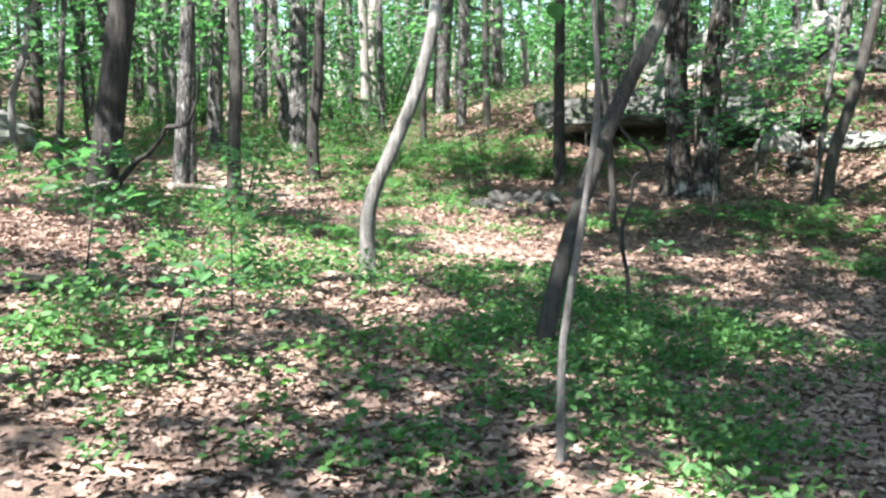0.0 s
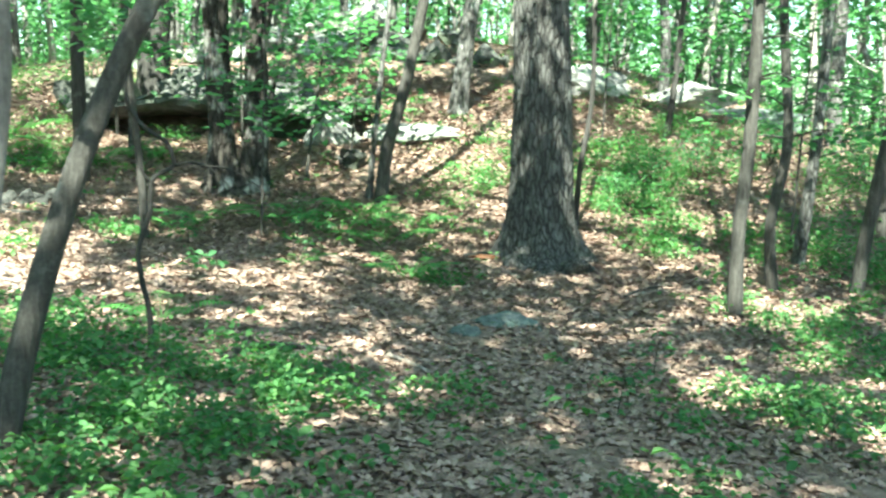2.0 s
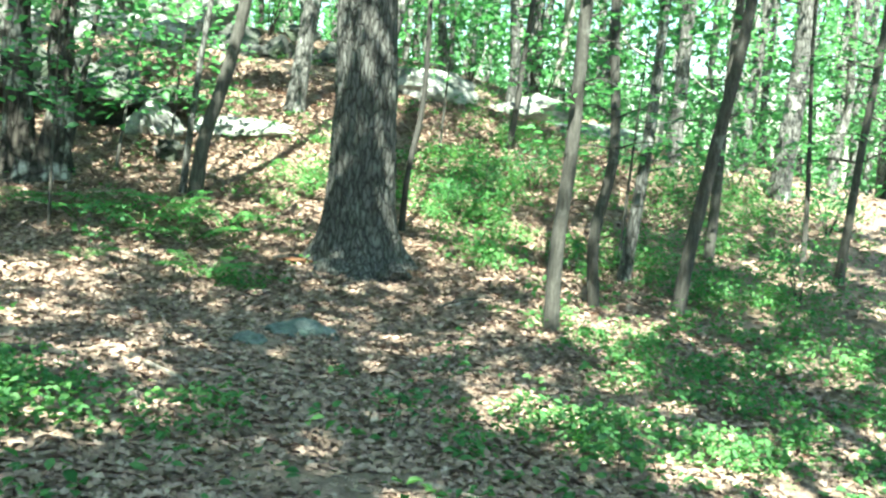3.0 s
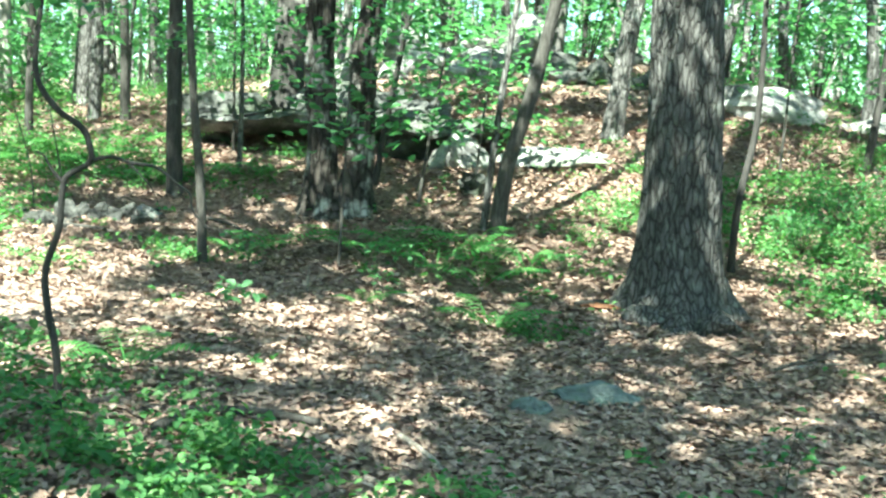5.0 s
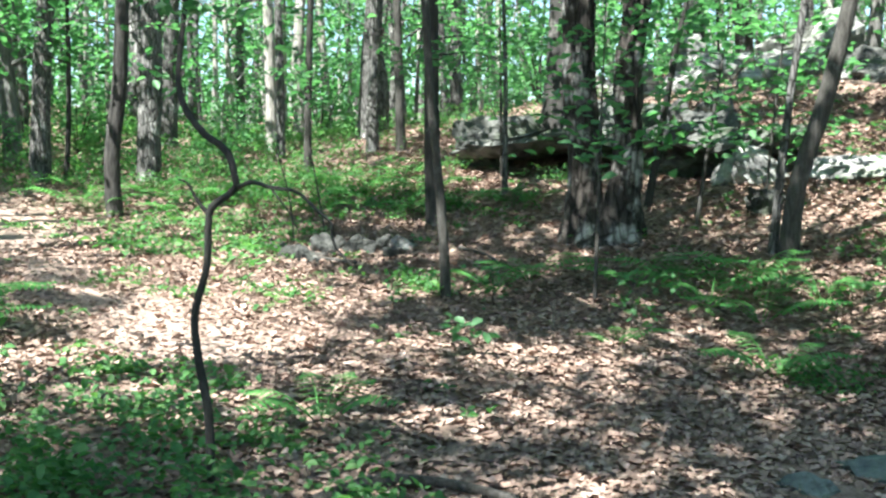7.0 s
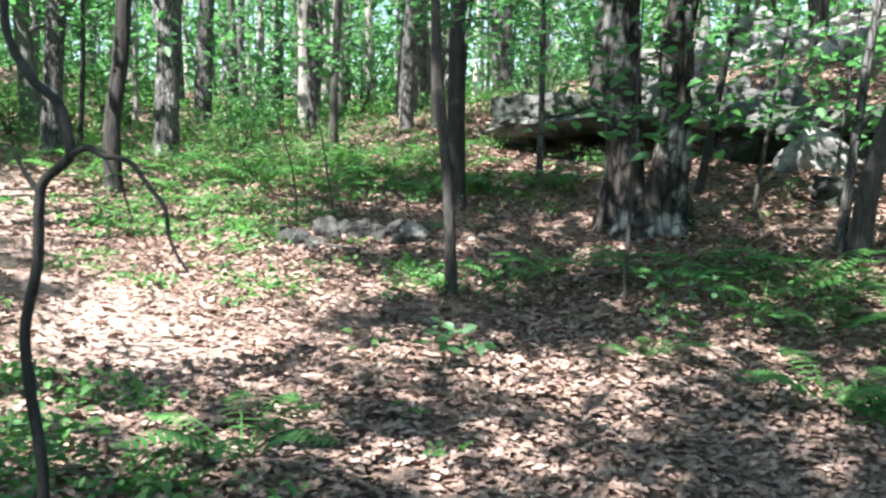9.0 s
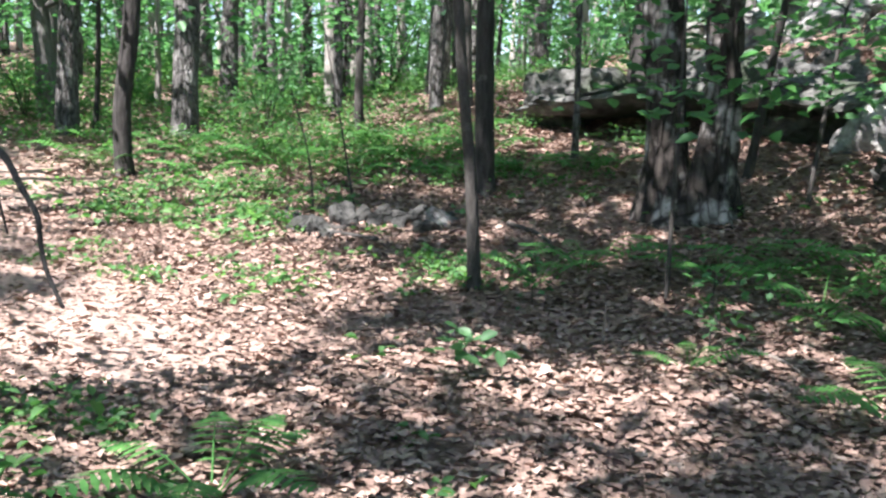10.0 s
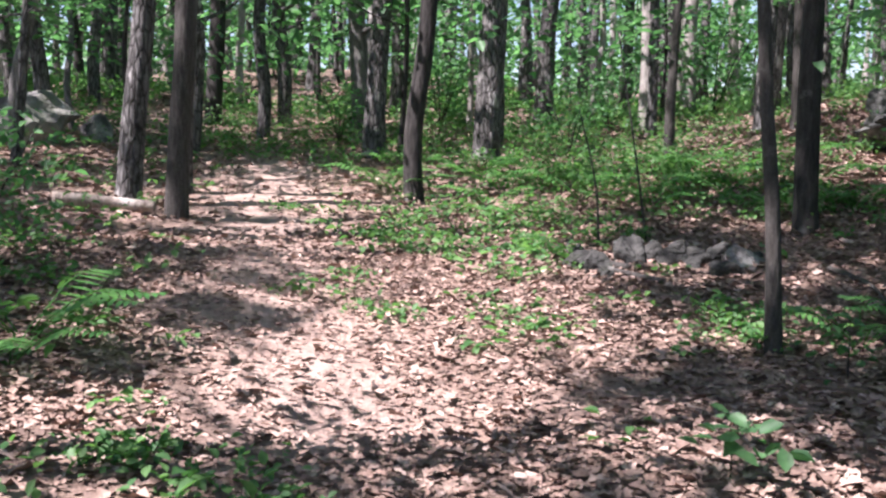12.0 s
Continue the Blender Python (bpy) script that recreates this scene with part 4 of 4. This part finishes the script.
lying(-5.9, 0.8, -6.3, 1.7, 0.016, 0.006, "thin dark dead branch beside a stone heap", 19, 0.15, mat=BROWN_BARK)
lying(-5.6, 1.1, -6.6, 1.5, 0.025, 0.01, "dark dead branch beside the boulder", 8, 0.2, mat=BROWN_BARK)
lying(-4.6, 2.0, -3.9, 1.5, 0.02, 0.01, "thin dead branch near the young tree", 9, mat=BROWN_BARK)
lying(0.3, -4.9, 0.8, -5.3, 0.02, 0.01, "pale stick lying on dry leaves", 10)
stick([(-2.72, -0.14, gz(-2.72, -0.14) - 0.03), (-2.72, -0.13, gz(-2.72, -0.14) + 0.12), (-2.71, -0.12, gz(-2.72, -0.14) + 0.26)], 0.008, 0.006, "upright pale dead twig in the litter")
stick([(-6.3, 1.5, gz(-6.3, 1.5) - 0.03), (-6.35, 1.5, gz(-6.3, 1.5) + 0.5), (-6.5, 1.45, gz(-6.3, 1.5) + 1.1)], 0.012, 0.005, "upright thin dead stem behind the boulder", BROWN_BARK)


for k, (sx, sy, ex, ey) in enumerate(((-5.3, -4.9, -4.5, -4.2), (-5.2, -4.2, -4.4, -4.7), (-4.9, -5.1, -4.2, -5.0))):
    lying(sx, sy, ex, ey, 0.018, 0.007, "dead grey stick at the foot of a pale tree", 40 + k, 0.12)

stick([(-8.3, -3.6, gz(-8.3, -3.6) + 0.22), (-8.05, -3.6, 1.33), (-7.844, -3.6, 1.442), (-7.68, -3.6, 1.6), (-7.60, -3.6, 1.70), (-7.35, -3.6, 1.73), (-7.2, -3.6, 2.0), (-7.16, -3.6, 2.3)], 0.035, 0.012, "dark dead branch curving up beside a leaning tree", DARK_BARK, 51)
stick([(-8.9, -3.9, gz(-8.9, -3.9) + 0.01), (-8.6, -3.62, 1.08), (-8.3, -3.6, gz(-8.3, -3.6) + 0.26), (-7.9, -3.5, 1.2)], 0.03, 0.012, "grey dead branch leaning on another branch", DEAD_WOOD, 52)

# ---- ferns ----
def fern(x, y, fronds, length, seed, label="green fern with arching feathery fronds", rise=0.36):
    rng = np.random.default_rng(seed)
    ob = thing("fern", x, y, gz(x, y), label, "fern", "ferns")
    for k in range(fronds):
        a = 2 * math.pi * k / fronds + rng.normal() * 0.25
        L = length * rng.uniform(0.75, 1.1)
        verts, faces = [], []
        n = 15
        out, side = np.array((math.cos(a), math.sin(a), 0)), np.array((-math.sin(a), math.cos(a), 0))
        for i in range(n):
            t = (i + 0.5) / n
            c = out * L * (0.12 + 0.88 * t) + np.array((0, 0, L * rise * math.sin(min(t * 1.25, 1.0) * math.pi * 0.62)))
            if t < 0.2:
                continue
            w = L * 0.24 * math.sin(math.pi * min(1, (1.05 - t) * 1.05)) ** 0.8 * (0.55 + 0.45 * (1 - t)) + 0.01
            th = L * 0.026
            for sgn in (-1, 1):
                b = len(verts)
                tip = c + sgn * side * w + out * w * 0.35 - np.array((0, 0, w * 0.25))
                mid = (c + tip) / 2 + np.array((0, 0, 0.004))
                verts += [c - out * th * 0.5, mid - out * th, tip, mid + out * th, c + out * th * 0.5]
                faces.append((b, b + 1, b + 2, b + 3, b + 4))
        me = mesh_from("frond", verts, faces, FERN, False)
        f = child("frond", me, ob)
        stem = [Vector(out * L * (0.02 + 0.98 * t)) + Vector((0, 0, L * rise * math.sin(min(t * 1.25, 1.0) * math.pi * 0.62) - 0.003)) for t in (0, 0.2, 0.4, 0.6, 0.8, 0.98)]
        child("stalk", tube("stalk", stem, (0.005, 0.0015), FERN, 5, 0.0, k), f)
    return ob


FERNS = [(-3.66, 0.84, 6, 0.5), (-3.5, 1.24, 6, 0.5), (-2.57, 1.36, 7, 0.58), (-2.3, 1.7, 6, 0.5), (-1.87, 1.19, 7, 0.6), (-1.04, 1.53, 6, 0.55), (-1.1, -0.33, 6, 0.48),
         (-1.39, 0.82, 7, 0.55), (-2.21, -0.19, 5, 0.3), (-2.88, -2.89, 7, 0.46), (-5.3, -3.15, 7, 0.5), (-9.25, 1.57, 6, 0.5), (-5.4, 3.64, 6, 0.5), (-4.8, 3.8, 6, 0.45), (-7.2, 4.2, 6, 0.55),
         (-7.4, 1.7, 6, 0.4), (-9.6, 2.9, 6, 0.5), (-7.0, 2.85, 6, 0.45), (-8.3, 2.0, 6, 0.42), (-5.64, -3.0, 7, 0.6), (-9.7, 1.7, 6, 0.6),
         (-1.7, 2.0, 6, 0.5), (-7.4, 3.2, 6, 0.5), (-6.8, 3.7, 6, 0.5), (-8.1, 3.0, 6, 0.55), (-6.2, 4.2, 6, 0.5), (-7.9, 4.4, 6, 0.5), (-5.9, 3.3, 6, 0.45), (-9.0, 3.4, 6, 0.5),
         (-8.8, 2.6, 6, 0.5), (-9.9, 3.0, 6, 0.55), (-7.0, 5.0, 6, 0.5), (-4.6, 4.0, 6, 0.45), (-10.6, 2.6, 6, 0.5)]
for k, (fx, fy, n, L) in enumerate(FERNS):
    fern(fx, fy, n, L * 1.22, 700 + k)


# ---- low growth and litter ----
def low_growth(x, y, rx, ry, count, seed, height=0.22, size=(0.03, 0.066), label="patch of low green shrubs over dry leaves", per=26):
    """Many small woody plants too numerous to count."""
    plants = int(count * 0.38)
    rng = np.random.default_rng(seed)
    a, r = rng.uniform(0, 2 * np.pi, plants), np.sqrt(rng.uniform(0, 1, plants))
    r = r * (0.75 + 0.35 * np.sin(a * 3 + seed))
    px, py = x + np.cos(a) * r * rx, y + np.sin(a) * r * ry
    h = height * rng.uniform(0.4, 1.25, plants)
    c = np.repeat(np.stack([px, py, ground_z(px, py)], 1), per, 0)
    hh = np.repeat(h, per)
    off = rng.normal(size=(plants * per, 3)) * (0.085, 0.085, 0.0)
    off[:, 2] = hh * rng.uniform(0.25, 1.0, plants * per)
    c = c + off
    me = leaves("low_shrubs", c, rng.uniform(*size, len(c)), SHRUB, rng, 0.4)
    return tagged(new("low_shrubs", me), label, "shrubs", "low shrub patches", "stuff")


low_growth(-1.9, -4.4, 1.3, 1.3, 260, 1)
low_growth(-2.6, -5.9, 1.3, 1.5, 300, 2)
low_growth(-3.1, -3.6, 1.1, 0.9, 42, 3, 0.14)
low_growth(-3.7, -4.3, 1.5, 1.0, 150, 4)
low_growth(-1.7, -7.3, 1.1, 1.0, 150, 5)
low_growth(1.7, 3.0, 1.2, 1.6, 300, 6, 0.3)
low_growth(2.4, 4.6, 1.4, 1.6, 200, 7, 0.35)
low_growth(4.6, 0.2, 1.7, 1.3, 240, 8, 0.3)
low_growth(1.5, -3.7, 1.1, 0.9, 130, 9)
low_growth(2.6, -2.3, 1.0, 0.8, 100, 10, 0.18)
low_growth(5.6, 4.2, 2.2, 2.0, 300, 11, 0.4)
low_growth(-8.2, 4.2, 2.6, 1.6, 300, 12, 0.3)
low_growth(-11.0, 5.5, 3.0, 2.2, 300, 13, 0.35)
low_growth(-7.6, 1.0, 2.2, 1.1, 90, 14, 0.11)
low_growth(-6.6, -3.6, 1.6, 1.2, 90, 15, 0.2)
low_growth(-8.0, -3.4, 1.6, 1.6, 110, 16, 0.24)
low_growth(-5.2, -5.6, 1.2, 1.0, 120, 17)
low_growth(-4.4, -8.0, 1.4, 1.0, 95, 18)
low_growth(-4.1, 0.5, 0.5, 0.4, 40, 19, 0.16)
low_growth(-1.4, 1.6, 1.3, 0.8, 40, 20, 0.16)
low_growth(-0.2, 3.4, 1.0, 1.2, 110, 21, 0.22)
low_growth(-6.2, 7.0, 3.5, 3.5, 120, 22, 0.3)
low_growth(0.3, -5.8, 0.9, 0.7, 60, 23, 0.15)
low_growth(-0.8, -0.3, 0.45, 0.35, 40, 24, 0.12)
low_growth(-14.0, 3.0, 3.0, 3.0, 260, 25, 0.4)
low_growth(-9.0, 9.0, 4.0, 3.0, 220, 26, 0.35)
low_growth(4.0, -2.6, 1.4, 1.2, 120, 27, 0.2)
low_growth(-6.6, 1.0, 0.7, 0.4, 40, 28, 0.14)
low_growth(-9.4, 3.4, 2.4, 1.5, 190, 29, 0.24)
low_growth(-6.9, 3.6, 1.6, 1.0, 120, 30, 0.2)
low_growth(-12.5, 1.6, 2.0, 1.2, 110, 31, 0.25)
low_growth(-5.9, -1.0, 0.9, 0.4, 26, 32, 0.1)
low_growth(-7.0, 0.2, 0.9, 0.5, 40, 33, 0.13)
low_growth(-7.3, 1.9, 1.6, 0.9, 90, 34, 0.16)
low_growth(-5.2, -0.4, 0.7, 0.4, 22, 35, 0.1)
low_growth(-5.4, 3.4, 1.5, 0.7, 90, 36, 0.16)
low_growth(-4.1, -3.0, 0.7, 0.4, 40, 37, 0.12)
low_growth(-3.2, -8.7, 1.3, 0.8, 34, 38, 0.14)
low_growth(-2.3, -8.7, 0.8, 0.6, 20, 39, 0.14)
low_growth(3.2, 1.7, 1.6, 1.2, 150, 44, 0.22)
low_growth(2.7, -0.9, 1.2, 0.8, 70, 45, 0.16)
low_growth(4.7, -1.1, 1.5, 0.8, 100, 46, 0.2)
low_growth(5.0, 2.6, 1.6, 1.0, 120, 47, 0.25)
low_growth(1.9, 1.4, 0.9, 0.9, 70, 48, 0.2)
low_growth(2.6, -3.6, 1.3, 0.9, 70, 49, 0.18)
low_growth(4.6, -4.4, 1.6, 1.2, 90, 50, 0.2)
low_growth(0.9, 4.6, 1.6, 1.4, 130, 51, 0.25)
low_growth(3.6, 6.4, 1.8, 1.2, 150, 52, 0.3)
low_growth(-16.0, 5.5, 4.5, 4.0, 300, 40, 0.4, (0.06, 0.12))
low_growth(-19.0, 1.5, 4.5, 3.0, 300, 41, 0.4, (0.06, 0.12))
low_growth(-13.0, 9.5, 4.0, 3.0, 280, 42, 0.4, (0.06, 0.12))
low_growth(-18.5, 10.0, 5.0, 4.0, 320, 43, 0.5, (0.07, 0.14))


def leaf_litter():
    """Dry fallen leaves over the whole floor, thinner on the trail."""
    rng = np.random.default_rng(90)
    spots, sizes = [], []
    for x0, x1, y0, y1, per_m2, lo, hi in ((-8, -3.3, -9.5, 3.2, 900, 0.026, 0.06), (-3.3, 4, -9.5, 3.2, 760, 0.034, 0.08), (-9, 5, 3.2, 8.5, 400, 0.04, 0.09), (-14, 8, -12, 9, 130, 0.04, 0.09), (-22, 12, -10, 22, 45, 0.06, 0.12)):
        n = int((x1 - x0) * (y1 - y0) * per_m2)
        spots.append(np.stack([rng.uniform(x0, x1, n), rng.uniform(y0, y1, n)], 1))
        sizes.append(rng.uniform(lo, hi, n))
    p, sizes = np.concatenate(spots), np.concatenate(sizes)
    keep = (trail_distance(p[:, 0], p[:, 1]) > rng.uniform(-0.3, 1.0, len(p))) & (np.hypot(p[:, 0] + 4.0, p[:, 1] + 0.95) > rng.uniform(-0.4, 0.4, len(p)))
    p, sizes = p[keep], sizes[keep]
    z = ground_z(p[:, 0], p[:, 1]) + rng.uniform(0.0, 0.03, len(p)) + 0.014
    me = leaves("leaf_litter", np.column_stack([p, z]), sizes, LITTER, rng, 0.17, "lobed", 0.24)
    tagged(new("leaf_litter", me), "dry brown oak leaves covering the ground", "leaves", kind="stuff")


leaf_litter()


def floor_seedlings():
    """Tiny green seedlings scattered through the leaf litter, too many to count."""
    rng = np.random.default_rng(91)
    n = 3400
    x, y = rng.uniform(-15, 9, n), rng.uniform(-9, 11, n)
    patchy = np.array([noise.noise(Vector((u * 0.55, v * 0.55, 7))) for u, v in zip(x, y)])
    open_floor = np.exp(-((x + 1.6) ** 2 + (y + 1.6) ** 2) / 7.0) + np.exp(-((x + 3.4) ** 2 + (y - 3.6) ** 2) / 3.0)
    lush = np.clip((x - 0.6) * 0.2, 0, 0.55) + np.clip((-6.0 - x) * 0.1, 0, 0.3)
    keep = (patchy + lush - 0.7 * open_floor > rng.uniform(-0.35, 0.35, n)) & (trail_distance(x, y) > 0.55)
    x, y = x[keep], y[keep]
    per = 9
    c = np.repeat(np.stack([x, y, ground_z(x, y)], 1), per, 0)
    tall = np.repeat(rng.uniform(0.05, 0.24, len(x)), per)
    c = c + np.column_stack([rng.normal(size=(len(c), 2)) * 0.075, tall * rng.uniform(0.4, 1.0, len(c))])
    me = leaves("seedlings", c, rng.uniform(0.035, 0.095, len(c)), SHRUB, rng, 0.35)
    tagged(new("seedlings", me), "small green seedlings scattered through dry leaves", "seedlings", kind="stuff")


floor_seedlings()
